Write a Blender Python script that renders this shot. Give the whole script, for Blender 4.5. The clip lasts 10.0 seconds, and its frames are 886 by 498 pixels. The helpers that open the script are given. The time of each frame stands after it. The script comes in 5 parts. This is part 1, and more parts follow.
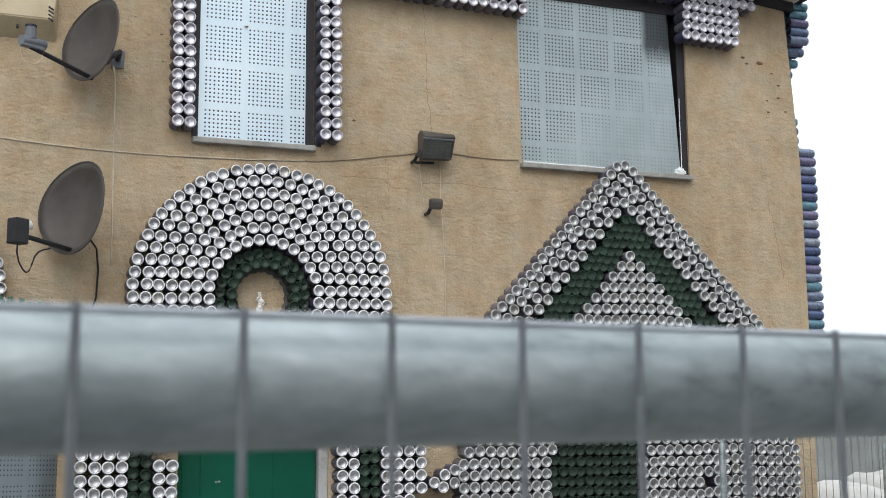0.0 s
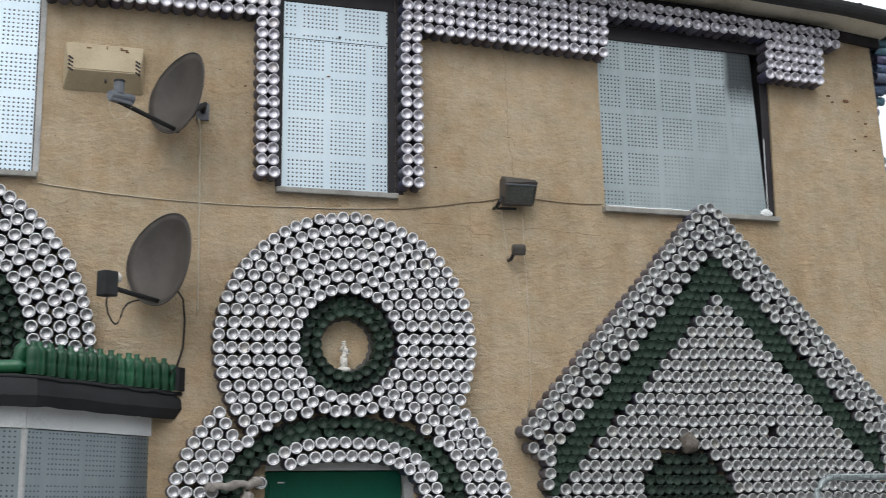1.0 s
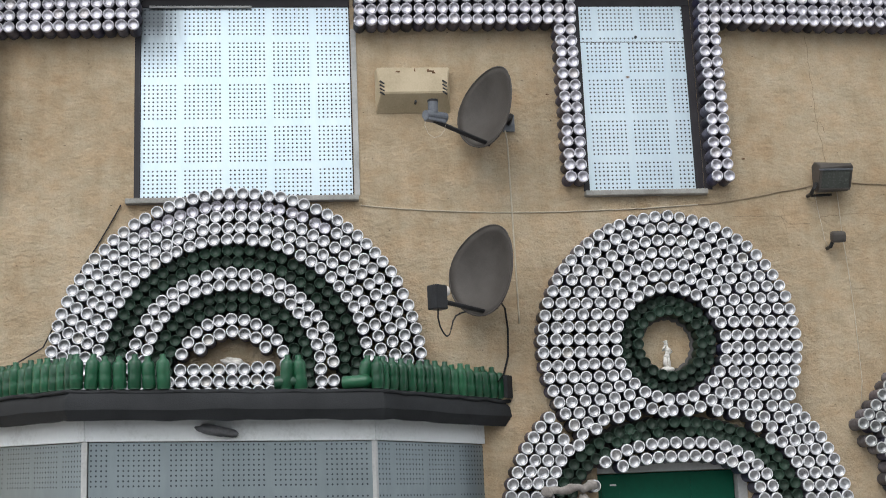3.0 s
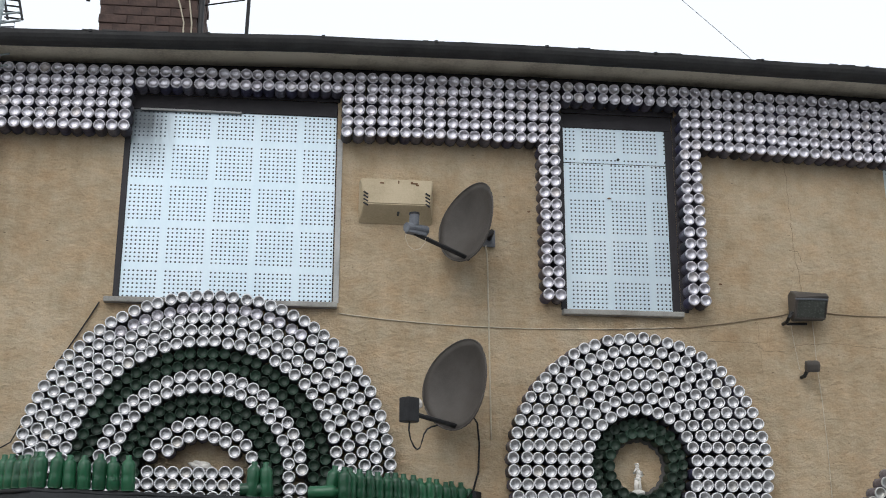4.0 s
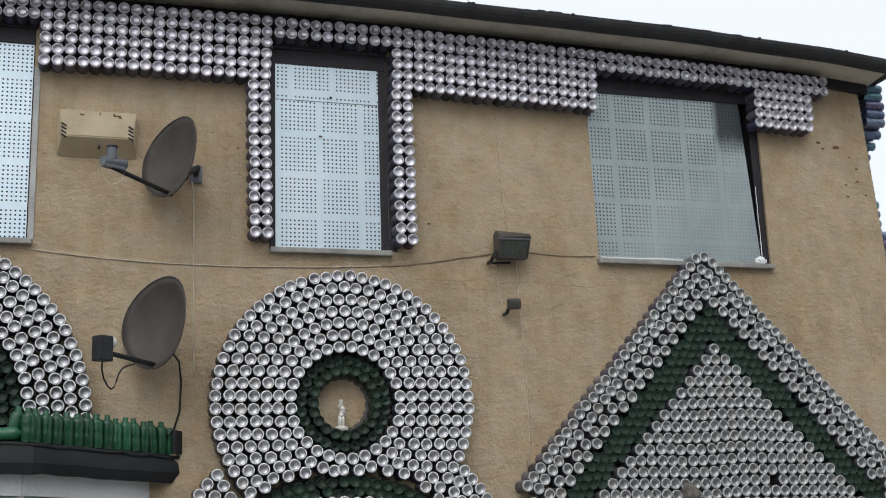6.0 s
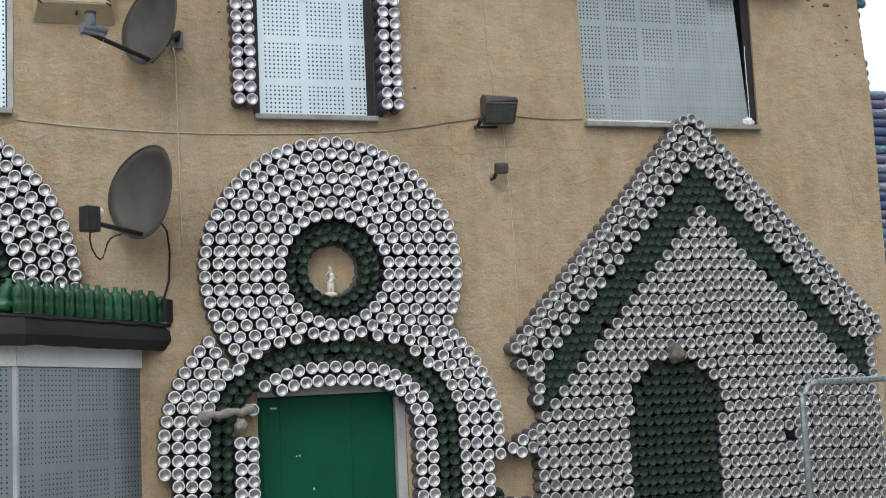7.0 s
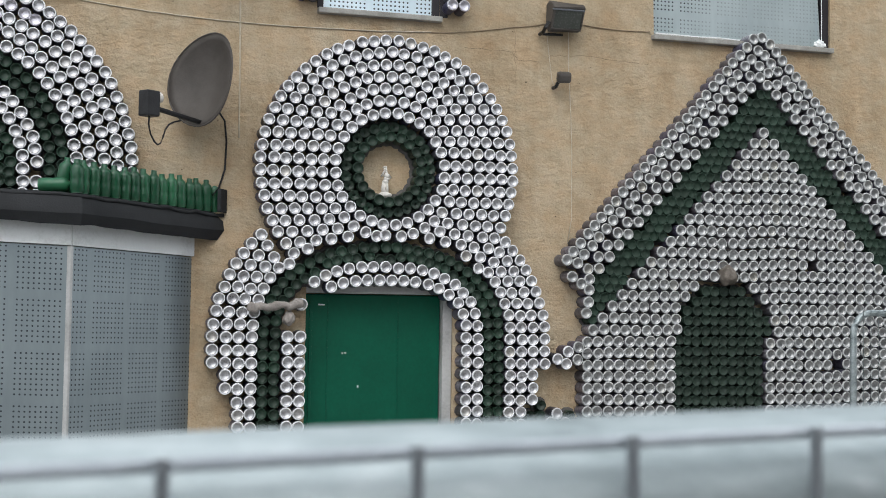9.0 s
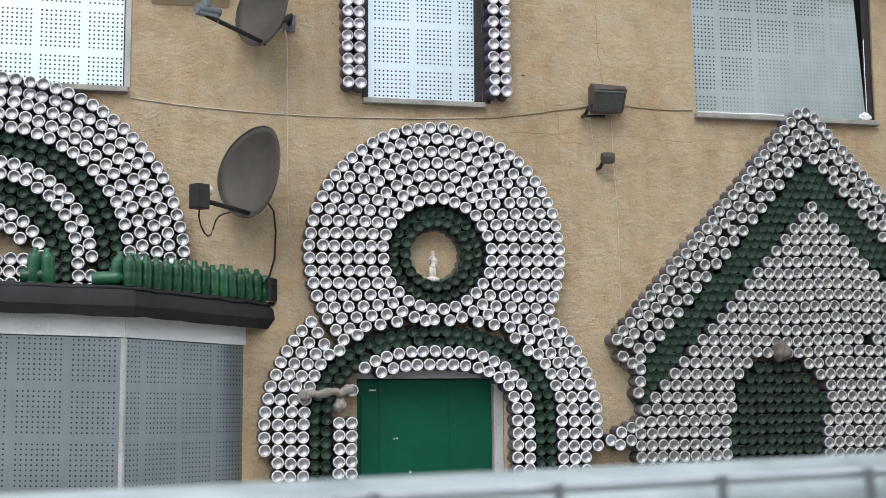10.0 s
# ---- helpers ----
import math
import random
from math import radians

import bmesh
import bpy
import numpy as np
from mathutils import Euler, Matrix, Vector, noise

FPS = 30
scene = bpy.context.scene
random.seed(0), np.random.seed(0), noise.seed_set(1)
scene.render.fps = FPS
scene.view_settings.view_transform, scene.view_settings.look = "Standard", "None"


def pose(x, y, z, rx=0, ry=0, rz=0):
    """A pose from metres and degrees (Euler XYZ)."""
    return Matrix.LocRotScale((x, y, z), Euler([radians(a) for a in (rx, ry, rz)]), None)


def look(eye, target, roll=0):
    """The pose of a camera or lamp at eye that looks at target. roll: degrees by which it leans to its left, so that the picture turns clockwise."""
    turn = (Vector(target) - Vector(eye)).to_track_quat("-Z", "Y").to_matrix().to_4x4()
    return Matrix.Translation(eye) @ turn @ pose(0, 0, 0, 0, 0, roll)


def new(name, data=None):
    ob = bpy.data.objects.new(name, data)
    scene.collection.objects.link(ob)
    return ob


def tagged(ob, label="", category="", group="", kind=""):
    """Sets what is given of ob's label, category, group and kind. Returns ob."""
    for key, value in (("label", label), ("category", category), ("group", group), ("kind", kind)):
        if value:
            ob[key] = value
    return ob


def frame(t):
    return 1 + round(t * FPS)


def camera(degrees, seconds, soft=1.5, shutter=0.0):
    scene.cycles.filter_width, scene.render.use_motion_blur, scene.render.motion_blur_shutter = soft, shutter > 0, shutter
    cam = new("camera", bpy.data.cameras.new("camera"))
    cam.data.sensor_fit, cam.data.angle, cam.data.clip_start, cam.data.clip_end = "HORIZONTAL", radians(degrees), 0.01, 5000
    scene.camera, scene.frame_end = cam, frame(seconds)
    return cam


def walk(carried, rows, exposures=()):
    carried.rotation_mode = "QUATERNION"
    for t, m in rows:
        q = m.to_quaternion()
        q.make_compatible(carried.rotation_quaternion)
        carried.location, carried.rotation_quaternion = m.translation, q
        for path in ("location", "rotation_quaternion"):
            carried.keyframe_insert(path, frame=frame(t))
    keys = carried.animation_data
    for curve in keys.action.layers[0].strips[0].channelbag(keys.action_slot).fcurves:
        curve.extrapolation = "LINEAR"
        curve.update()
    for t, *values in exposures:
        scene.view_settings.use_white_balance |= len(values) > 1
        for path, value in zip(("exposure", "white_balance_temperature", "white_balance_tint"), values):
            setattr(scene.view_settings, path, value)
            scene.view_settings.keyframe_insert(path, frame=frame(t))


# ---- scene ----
# ---- camera and its way ----
cam = camera(40.06, 10.0, soft=0.9, shutter=0.2)
ROWS = [
    (0.0, -1.422, -6.697, 2.051, 98.80, 0.42, -20.57),
    (0.5, -1.415, -6.686, 2.106, 99.81, 1.14, -20.03),
    (1.0, -1.474, -6.642, 2.102, 100.67, 0.53, -17.13),
    (1.5, -1.628, -6.595, 2.106, 99.04, 2.20, -12.52),
    (2.0, -1.785, -6.540, 2.097, 98.84, 1.92, -9.40),
    (2.2, -1.835, -6.530, 2.095, 98.68, 2.14, -7.15),
    (3.3, -1.881, -6.612, 2.127, 102.97, 2.11, -4.98),
    (3.5, -1.870, -6.623, 2.148, 104.28, 1.44, -5.03),
    (4.0, -1.812, -6.638, 2.153, 105.92, -0.15, -6.33),
    (4.5, -1.684, -6.635, 2.131, 106.47, -0.15, -8.84),
    (5.0, -1.533, -6.637, 2.081, 106.30, 0.71, -12.21),
    (5.5, -1.443, -6.656, 2.076, 105.60, 0.77, -14.88),
    (5.7, -1.425, -6.668, 2.088, 104.82, 1.03, -15.98),
    (6.8, -1.460, -6.683, 2.162, 97.71, 2.91, -17.33),
    (7.0, -1.461, -6.653, 2.162, 96.45, 2.69, -17.46),
    (7.5, -1.471, -6.616, 2.133, 94.45, 1.95, -18.02),
    (8.0, -1.504, -6.571, 2.115, 92.49, 1.44, -18.68),
    (8.5, -1.506, -6.572, 2.110, 91.89, 0.75, -17.41),
    (9.0, -1.503, -6.589, 2.113, 92.47, -0.90, -15.68),
    (9.5, -1.516, -6.613, 2.119, 95.67, 0.26, -13.51),
    (10.0, -1.447, -6.642, 2.111, 96.39, 0.41, -12.74),
]
cam.data.dof.use_dof = True
cam.data.dof.focus_distance, cam.data.dof.aperture_fstop = 7.2, 23.0
walk(cam, [(t, pose(x, y, z, rx, ry, rz)) for t, x, y, z, rx, ry, rz in ROWS],
     [(0.0, 0.20), (0.5, 0.09), (1.0, 0.04), (2.0, 0.23), (3.5, 0.13), (4.0, -0.08), (4.5, -0.21), (5.5, -0.25), (7.0, 0.05), (8.0, 0.29), (9.0, 0.21), (10.0, 0.36)])

# ---- sky and sun: a bright overcast day ----
world = bpy.data.worlds.new("overcast_sky")
scene.world = world
world.use_nodes = True
wn, wl = world.node_tree.nodes, world.node_tree.links
sky = wn.new("ShaderNodeTexSky")
sky.sky_type, sky.sun_disc = "NISHITA", False
sky.sun_elevation, sky.sun_rotation = radians(48), radians(200)
sky.air_density, sky.dust_density = 1.0, 6.0
pale = wn.new("ShaderNodeHueSaturation")
pale.inputs["Saturation"].default_value = 0.3
cloud = wn.new("ShaderNodeMix")
cloud.data_type = "RGBA"
cloud.inputs["Factor"].default_value = 0.72
cloud.inputs["B"].default_value = (10.6, 11.3, 12.1, 1)
wl.new(sky.outputs[0], pale.inputs["Color"])
wl.new(pale.outputs[0], cloud.inputs["A"])
wl.new(cloud.outputs["Result"], wn["Background"].inputs["Color"])
wn["Background"].inputs["Strength"].default_value = 0.125
sun_data = bpy.data.lights.new("sun", "SUN")
sun_data.energy, sun_data.angle, sun_data.color = 0.5, radians(35), (1.0, 0.97, 0.92)
sun = new("sun", sun_data)
sun.matrix_basis = look((-6.0, -17.0, 22.0), (0, 0, 2))


# ---- materials ----
def material(name, rough=0.6, metal=0.0, spec=0.5):
    m = bpy.data.materials.new(name)
    m.use_nodes = True
    b = m.node_tree.nodes["Principled BSDF"]
    b.inputs["Roughness"].default_value = rough
    b.inputs["Metallic"].default_value = metal
    b.inputs["Specular IOR Level"].default_value = spec
    return m, m.node_tree.nodes, m.node_tree.links, b


def coords(n, l, scale=(1, 1, 1)):
    c = n.new("ShaderNodeTexCoord")
    s = n.new("ShaderNodeMapping")
    s.inputs["Scale"].default_value = scale
    l.new(c.outputs["Object"], s.inputs["Vector"])
    return s.outputs["Vector"]


def noise_of(n, l, vec, scale, detail=4.0, rough=0.6):
    t = n.new("ShaderNodeTexNoise")
    t.inputs["Scale"].default_value, t.inputs["Detail"].default_value, t.inputs["Roughness"].default_value = scale, detail, rough
    l.new(vec, t.inputs["Vector"])
    return t.outputs["Fac"]


def ramp_of(n, l, fac, stops, mode="LINEAR"):
    r = n.new("ShaderNodeValToRGB")
    r.color_ramp.interpolation = mode
    while len(r.color_ramp.elements) < len(stops):
        r.color_ramp.elements.new(0.5)
    for e, (p, c) in zip(r.color_ramp.elements, stops):
        e.position, e.color = p, (*c, 1) if len(c) == 3 else c
    l.new(fac, r.inputs["Fac"])
    return r.outputs["Color"]


def calc(n, l, op, a, b=None, c=None):
    m = n.new("ShaderNodeMath")
    m.operation = op
    for i, v in enumerate((a, b, c)):
        if v is None:
            continue
        if isinstance(v, (int, float)):
            m.inputs[i].default_value = v
        else:
            l.new(v, m.inputs[i])
    return m.outputs[0]


def mix_of(n, l, fac, a, b, mode="MIX"):
    m = n.new("ShaderNodeMix")
    m.data_type, m.blend_type = "RGBA", mode
    for sock, v in ((m.inputs["Factor"], fac), (m.inputs["A"], a), (m.inputs["B"], b)):
        if isinstance(v, (int, float)):
            sock.default_value = v
        elif isinstance(v, tuple):
            sock.default_value = (*v, 1)
        else:
            l.new(v, sock)
    return m.outputs["Result"]


def bump_of(n, l, b, height, strength, distance):
    u = n.new("ShaderNodeBump")
    u.inputs["Strength"].default_value, u.inputs["Distance"].default_value = strength, distance
    l.new(height, u.inputs["Height"])
    l.new(u.outputs["Normal"], b.inputs["Normal"])


def random_of(n, l):
    """One random number a piece, whether it is an object of its own or an island of a joined mesh."""
    o = n.new("ShaderNodeObjectInfo")
    g = n.new("ShaderNodeNewGeometry")
    return calc(n, l, "FRACT", calc(n, l, "ADD", o.outputs["Random"], g.outputs["Random Per Island"]))


def grained(name, stops, scale=6.0, fine=80.0, rough=0.7, metal=0.0, bump=0.3, depth=0.003, stretch=(1, 1, 1), spec=0.4):
    m, n, l, b = material(name, rough, metal, spec)
    v = coords(n, l, stretch)
    big, small = noise_of(n, l, v, scale), noise_of(n, l, v, fine, 3)
    f = calc(n, l, "ADD", calc(n, l, "MULTIPLY", big, 0.65), calc(n, l, "MULTIPLY", small, 0.35))
    l.new(ramp_of(n, l, f, stops), b.inputs["Base Color"])
    l.new(calc(n, l, "ADD", calc(n, l, "MULTIPLY", small, 0.25), rough - 0.12), b.inputs["Roughness"])
    bump_of(n, l, b, small, bump, depth)
    return m


def render_coat():
    """Ochre pebble-dashed render with damp streaks and pits."""
    m, n, l, b = material("ochre_render", 0.9, 0, 0.2)
    v = coords(n, l)
    big, mid, fine = noise_of(n, l, v, 1.3, 5), noise_of(n, l, v, 9.0, 6, 0.65), noise_of(n, l, v, 95.0, 4, 0.75)
    streak = noise_of(n, l, coords(n, l, (9, 9, 0.7)), 1.0, 4)
    f = calc(n, l, "ADD", calc(n, l, "MULTIPLY", big, 0.42), calc(n, l, "ADD", calc(n, l, "MULTIPLY", mid, 0.36), calc(n, l, "ADD", calc(n, l, "MULTIPLY", streak, 0.16), calc(n, l, "MULTIPLY", fine, 0.06))))
    base = ramp_of(n, l, f, [(0.32, (0.320, 0.229, 0.136)), (0.45, (0.440, 0.337, 0.218)), (0.55, (0.515, 0.411, 0.282)), (0.70, (0.61, 0.518, 0.385))])
    pit = noise_of(n, l, coords(n, l, (0.8, 1, 1.7)), 30.0, 2)
    pits = ramp_of(n, l, pit, [(0.25, (0.30, 0.29, 0.28)), (0.30, (1, 1, 1))])
    speck = ramp_of(n, l, fine, [(0.32, (0.80, 0.79, 0.78)), (0.5, (1.0, 1.0, 1.0)), (0.68, (1.09, 1.085, 1.07))])
    c = mix_of(n, l, 1.0, base, pits, "MULTIPLY")
    patch = ramp_of(n, l, noise_of(n, l, coords(n, l, (1, 1, 1.3)), 5.5, 4, 0.6), [(0.34, (0.96, 1.0, 1.03)), (0.5, (1.0, 1.0, 1.0)), (0.66, (1.05, 0.995, 0.95))])
    c = mix_of(n, l, 1.0, c, patch, "MULTIPLY")
    l.new(mix_of(n, l, 0.7, c, speck, "MULTIPLY"), b.inputs["Base Color"])
    h = calc(n, l, "ADD", calc(n, l, "MULTIPLY", fine, 0.16), calc(n, l, "ADD", noise_of(n, l, coords(n, l, (0.8, 1, 1.2)), 24.0, 4, 0.6), calc(n, l, "MULTIPLY", mid, 0.8)))
    bump_of(n, l, b, h, 0.85, 0.016)
    return m


def perforated(name, dark, light, rough, start=(0.0, 0.0), bore=0.050, hole_fade=False, patch=None, side=1, fade=(0.05, 0.14)):
    """Galvanised sheet with square fields of nine by nine small round holes, the first field beginning at `start` from
    the sheet's middle; patch: a black smoke mark in the upper corner past this point, on the given side, which a wide
    fade spreads into painted shade; the holes can also grow faint in one lower corner."""
    m, n, l, b = material(name, rough, 0.55, 0.5)
    v = coords(n, l)
    s = n.new("ShaderNodeSeparateXYZ")
    l.new(v, s.inputs[0])
    d = []
    field = None
    for axis, begin, pitch in (("X", start[0], 0.2475), ("Z", start[1], 0.2480)):
        u = calc(n, l, "FRACT", calc(n, l, "ADD", calc(n, l, "DIVIDE", calc(n, l, "SUBTRACT", s.outputs[axis], begin), pitch), 40.0))
        inside = calc(n, l, "LESS_THAN", u, 9 / 10.3)
        field = inside if field is None else calc(n, l, "MULTIPLY", field, inside)
        d.append(calc(n, l, "POWER", calc(n, l, "SUBTRACT", calc(n, l, "FRACT", calc(n, l, "MULTIPLY", u, 10.3)), 0.5), 2.0))
    hole = calc(n, l, "LESS_THAN", calc(n, l, "ADD", d[0], d[1]), bore)
    hole = calc(n, l, "MULTIPLY", hole, field)
    f = noise_of(n, l, v, 2.2, 5)
    fine = noise_of(n, l, coords(n, l, (1, 1, 0.15)), 30.0, 3)
    tone = ramp_of(n, l, calc(n, l, "ADD", calc(n, l, "MULTIPLY", f, 0.7), calc(n, l, "MULTIPLY", fine, 0.3)), [(0.3, dark), (0.7, light)])
    # the holes grow faint towards the lower right
    if hole_fade:
        low = calc(n, l, "SUBTRACT", calc(n, l, "MULTIPLY", s.outputs["X"], 1.2), calc(n, l, "MULTIPLY", s.outputs["Z"], 1.5))
        low = calc(n, l, "ADD", low, calc(n, l, "MULTIPLY", noise_of(n, l, v, 3.0, 4), 0.5))
        cover = n.new("ShaderNodeMapRange")
        cover.inputs["From Min"].default_value, cover.inputs["From Max"].default_value = 0.30, 0.75
        l.new(low, cover.inputs["Value"])
        hole = calc(n, l, "MULTIPLY", hole, calc(n, l, "SUBTRACT", 1.0, calc(n, l, "MULTIPLY", cover.outputs[0], 0.75)))
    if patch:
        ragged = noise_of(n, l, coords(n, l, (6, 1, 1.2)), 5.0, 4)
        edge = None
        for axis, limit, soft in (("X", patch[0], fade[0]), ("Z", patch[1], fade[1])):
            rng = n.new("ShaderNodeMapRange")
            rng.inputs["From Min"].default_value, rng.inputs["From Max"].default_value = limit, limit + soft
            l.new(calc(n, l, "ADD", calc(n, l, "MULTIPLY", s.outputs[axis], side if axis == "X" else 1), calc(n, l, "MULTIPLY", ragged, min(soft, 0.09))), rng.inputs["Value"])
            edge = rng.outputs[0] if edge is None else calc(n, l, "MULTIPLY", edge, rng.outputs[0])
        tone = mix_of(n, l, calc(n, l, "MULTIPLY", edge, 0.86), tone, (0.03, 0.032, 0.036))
    l.new(mix_of(n, l, hole, tone, (0.035, 0.045, 0.06)), b.inputs["Base Color"])
    l.new(calc(n, l, "MULTIPLY", calc(n, l, "SUBTRACT", 1.0, hole), 0.55), b.inputs["Metallic"])
    l.new(calc(n, l, "ADD", calc(n, l, "MULTIPLY", f, 0.2), rough - 0.1), b.inputs["Roughness"])
    bump_of(n, l, b, f, 0.15, 0.01)
    return m


def can_base(name, lift=1.0, dull=0.0, tint=(1.0, 1.0, 1.0)):
    m, n, l, b = material(name, 0.42, 0.92)
    r = random_of(n, l)
    v = coords(n, l)
    spot = noise_of(n, l, v, 90.0, 3)
    tone = ramp_of(n, l, r, [(p, tuple(lift * q * k for q, k in zip(c, tint))) for p, c in ((0.0, (0.70, 0.69, 0.71)), (0.5, (0.79, 0.79, 0.81)), (0.9, (0.85, 0.85, 0.87)), (1.0, (0.72, 0.69, 0.65)))])
    dirt = ramp_of(n, l, spot, [(0.30, (0.45, 0.42, 0.40)), (0.48, (1, 1, 1))])
    l.new(mix_of(n, l, 0.5, tone, dirt, "MULTIPLY"), b.inputs["Base Color"])
    l.new(calc(n, l, "ADD", calc(n, l, "MULTIPLY", spot, 0.2), calc(n, l, "ADD", 0.10 + dull, calc(n, l, "MULTIPLY", r, 0.10))), b.inputs["Roughness"])
    return m


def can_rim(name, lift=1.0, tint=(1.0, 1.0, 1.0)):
    """The standing rim round each can base: worn spots, and a pale tone that holds its sky sheen."""
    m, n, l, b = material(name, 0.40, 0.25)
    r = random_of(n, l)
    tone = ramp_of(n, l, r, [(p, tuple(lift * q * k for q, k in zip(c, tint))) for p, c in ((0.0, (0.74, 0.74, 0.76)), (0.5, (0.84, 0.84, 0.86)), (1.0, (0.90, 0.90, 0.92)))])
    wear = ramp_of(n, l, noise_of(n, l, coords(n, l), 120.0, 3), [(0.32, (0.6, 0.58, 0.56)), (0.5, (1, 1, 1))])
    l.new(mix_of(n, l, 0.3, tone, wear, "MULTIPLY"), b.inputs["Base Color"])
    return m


def can_side(name, tones, metal=0.35):
    m, n, l, b = material(name, 0.45, metal)
    k = len(tones)
    tone = ramp_of(n, l, random_of(n, l), [(i / k, c) for i, c in enumerate(tones)], "CONSTANT")
    dirt = ramp_of(n, l, noise_of(n, l, coords(n, l), 40.0, 4), [(0.3, (0.35, 0.33, 0.32)), (0.6, (1, 1, 1))])
    l.new(mix_of(n, l, 0.8, tone, dirt, "MULTIPLY"), b.inputs["Base Color"])
    return m


def green_plastic(name, deep, lit, rough=0.22, clear=0.0):
    m, n, l, b = material(name, rough, 0.0, 0.5)
    r = random_of(n, l)
    tone = ramp_of(n, l, r, [(0.0, deep), (0.6, tuple((a + c) / 2 for a, c in zip(deep, lit))), (1.0, lit)])
    dust = ramp_of(n, l, noise_of(n, l, coords(n, l), 50.0, 4), [(0.45, (0, 0, 0)), (0.8, (0.25, 0.25, 0.25))])
    l.new(mix_of(n, l, dust, tone, (0.10, 0.12, 0.09)), b.inputs["Base Color"])
    b.inputs["Transmission Weight"].default_value = clear
    return m


RENDER = render_coat()
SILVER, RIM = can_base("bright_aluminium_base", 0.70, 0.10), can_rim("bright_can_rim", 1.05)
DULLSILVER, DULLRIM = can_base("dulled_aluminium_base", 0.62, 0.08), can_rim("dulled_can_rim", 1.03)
# eave shade darkens these rims and sky glint pales the dishes, both painted
SHADESILVER, SHADERIM = can_base("shaded_aluminium_base", 0.82, 0.12, (1.0, 0.975, 1.03)), can_rim("shaded_can_rim", 0.78, (1.0, 0.975, 1.03))
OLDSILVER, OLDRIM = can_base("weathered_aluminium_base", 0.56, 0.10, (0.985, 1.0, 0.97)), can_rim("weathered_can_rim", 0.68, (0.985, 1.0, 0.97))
PRINT = can_side("printed_can_side", [(0.06, 0.06, 0.075), (0.14, 0.132, 0.175), (0.19, 0.182, 0.23), (0.085, 0.083, 0.15), (0.14, 0.122, 0.155), (0.10, 0.094, 0.125), (0.21, 0.203, 0.26)], 0.25)
OLDPRINT = can_side("weathered_can_side", [(0.12, 0.115, 0.13), (0.23, 0.22, 0.26), (0.29, 0.28, 0.32), (0.15, 0.145, 0.21), (0.22, 0.20, 0.23), (0.17, 0.165, 0.19)], 0.35)
BLUE = can_side("blue_can_side", [(0.13, 0.175, 0.32), (0.20, 0.27, 0.42), (0.18, 0.34, 0.42), (0.38, 0.42, 0.50), (0.13, 0.15, 0.28), (0.26, 0.31, 0.43), (0.24, 0.22, 0.36)], 0.45)
GREEN = green_plastic("green_bottle_base", (0.008, 0.023, 0.0135), (0.016, 0.047, 0.028), 0.50)
OLDGREEN = green_plastic("weathered_green_base", (0.009, 0.027, 0.016), (0.014, 0.041, 0.025), 0.70)
DUSTY = green_plastic("dusty_bottle_base", (0.006, 0.019, 0.0115), (0.015, 0.035, 0.023), 0.66)
BOTTLE = green_plastic("green_bottle", (0.009, 0.075, 0.034), (0.026, 0.165, 0.075), 0.28, 0.3)
# left sheet's smoke mark spreads on as painted shade from the cans above
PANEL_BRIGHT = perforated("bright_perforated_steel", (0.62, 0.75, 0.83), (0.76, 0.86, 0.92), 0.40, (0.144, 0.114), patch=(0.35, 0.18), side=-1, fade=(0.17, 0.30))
PANEL_PLAIN = perforated("plain_perforated_steel", (0.62, 0.75, 0.83), (0.77, 0.87, 0.92), 0.40, (-0.282, 0.123))
PANEL_UPPER = perforated("plain_perforated_steel_offcut", (0.62, 0.75, 0.83), (0.77, 0.87, 0.92), 0.40, (-0.202, 0.130))
# same steel, greyed in its tone for the dimmer sky it reflects
PANEL_DIMMED = perforated("dim_reflection_steel", (0.44, 0.52, 0.53), (0.62, 0.70, 0.71), 0.36, (-0.400, 0.077), hole_fade=True, patch=(0.318, 0.20))
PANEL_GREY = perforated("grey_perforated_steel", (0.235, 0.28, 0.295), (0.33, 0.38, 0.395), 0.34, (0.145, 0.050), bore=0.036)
OLDPAINT = grained("greyed_white_paint", [(0.25, (0.30, 0.30, 0.29)), (0.48, (0.47, 0.47, 0.46)), (0.7, (0.58, 0.58, 0.57))], 5, 70, 0.65)
SILL = grained("weathered_sill", [(0.3, (0.20, 0.19, 0.17)), (0.7, (0.46, 0.45, 0.42))], 9, 90)
# serves the frames' dark paint and the painted shade strips alike
FRAMESHADE = grained("dark_frame_and_shade", [(0.3, (0.015, 0.013, 0.016)), (0.7, (0.040, 0.035, 0.040))], 8, 90, 0.55)
WHITEPAINT = grained("old_white_paint", [(0.25, (0.62, 0.63, 0.62)), (0.46, (0.84, 0.86, 0.86)), (0.7, (0.90, 0.92, 0.92))], 4, 60, 0.6)
DOORGREEN = grained("green_door_paint", [(0.3, (0.001, 0.070, 0.039)), (0.7, (0.002, 0.106, 0.060))], 3, 60, 0.48, 0, 0.15, spec=0.22)
SCRAP = grained("grey_felt_scrap", [(0.3, (0.045, 0.046, 0.050)), (0.7, (0.12, 0.12, 0.125))], 14, 120, 0.7)
FELT = grained("black_roofing_felt", [(0.3, (0.007, 0.008, 0.009)), (0.7, (0.026, 0.028, 0.031))], 5, 130, 0.75, 0, 0.4, 0.004)
SOFFIT = grained("stained_beige_soffit", [(0.28, (0.38, 0.33, 0.26)), (0.55, (0.72, 0.66, 0.54))], 4, 60)
GUTTER = grained("mossy_dark_gutter", [(0.3, (0.017, 0.017, 0.019)), (0.65, (0.044, 0.044, 0.044)), (0.8, (0.10, 0.105, 0.075))], 7, 90, 0.6)
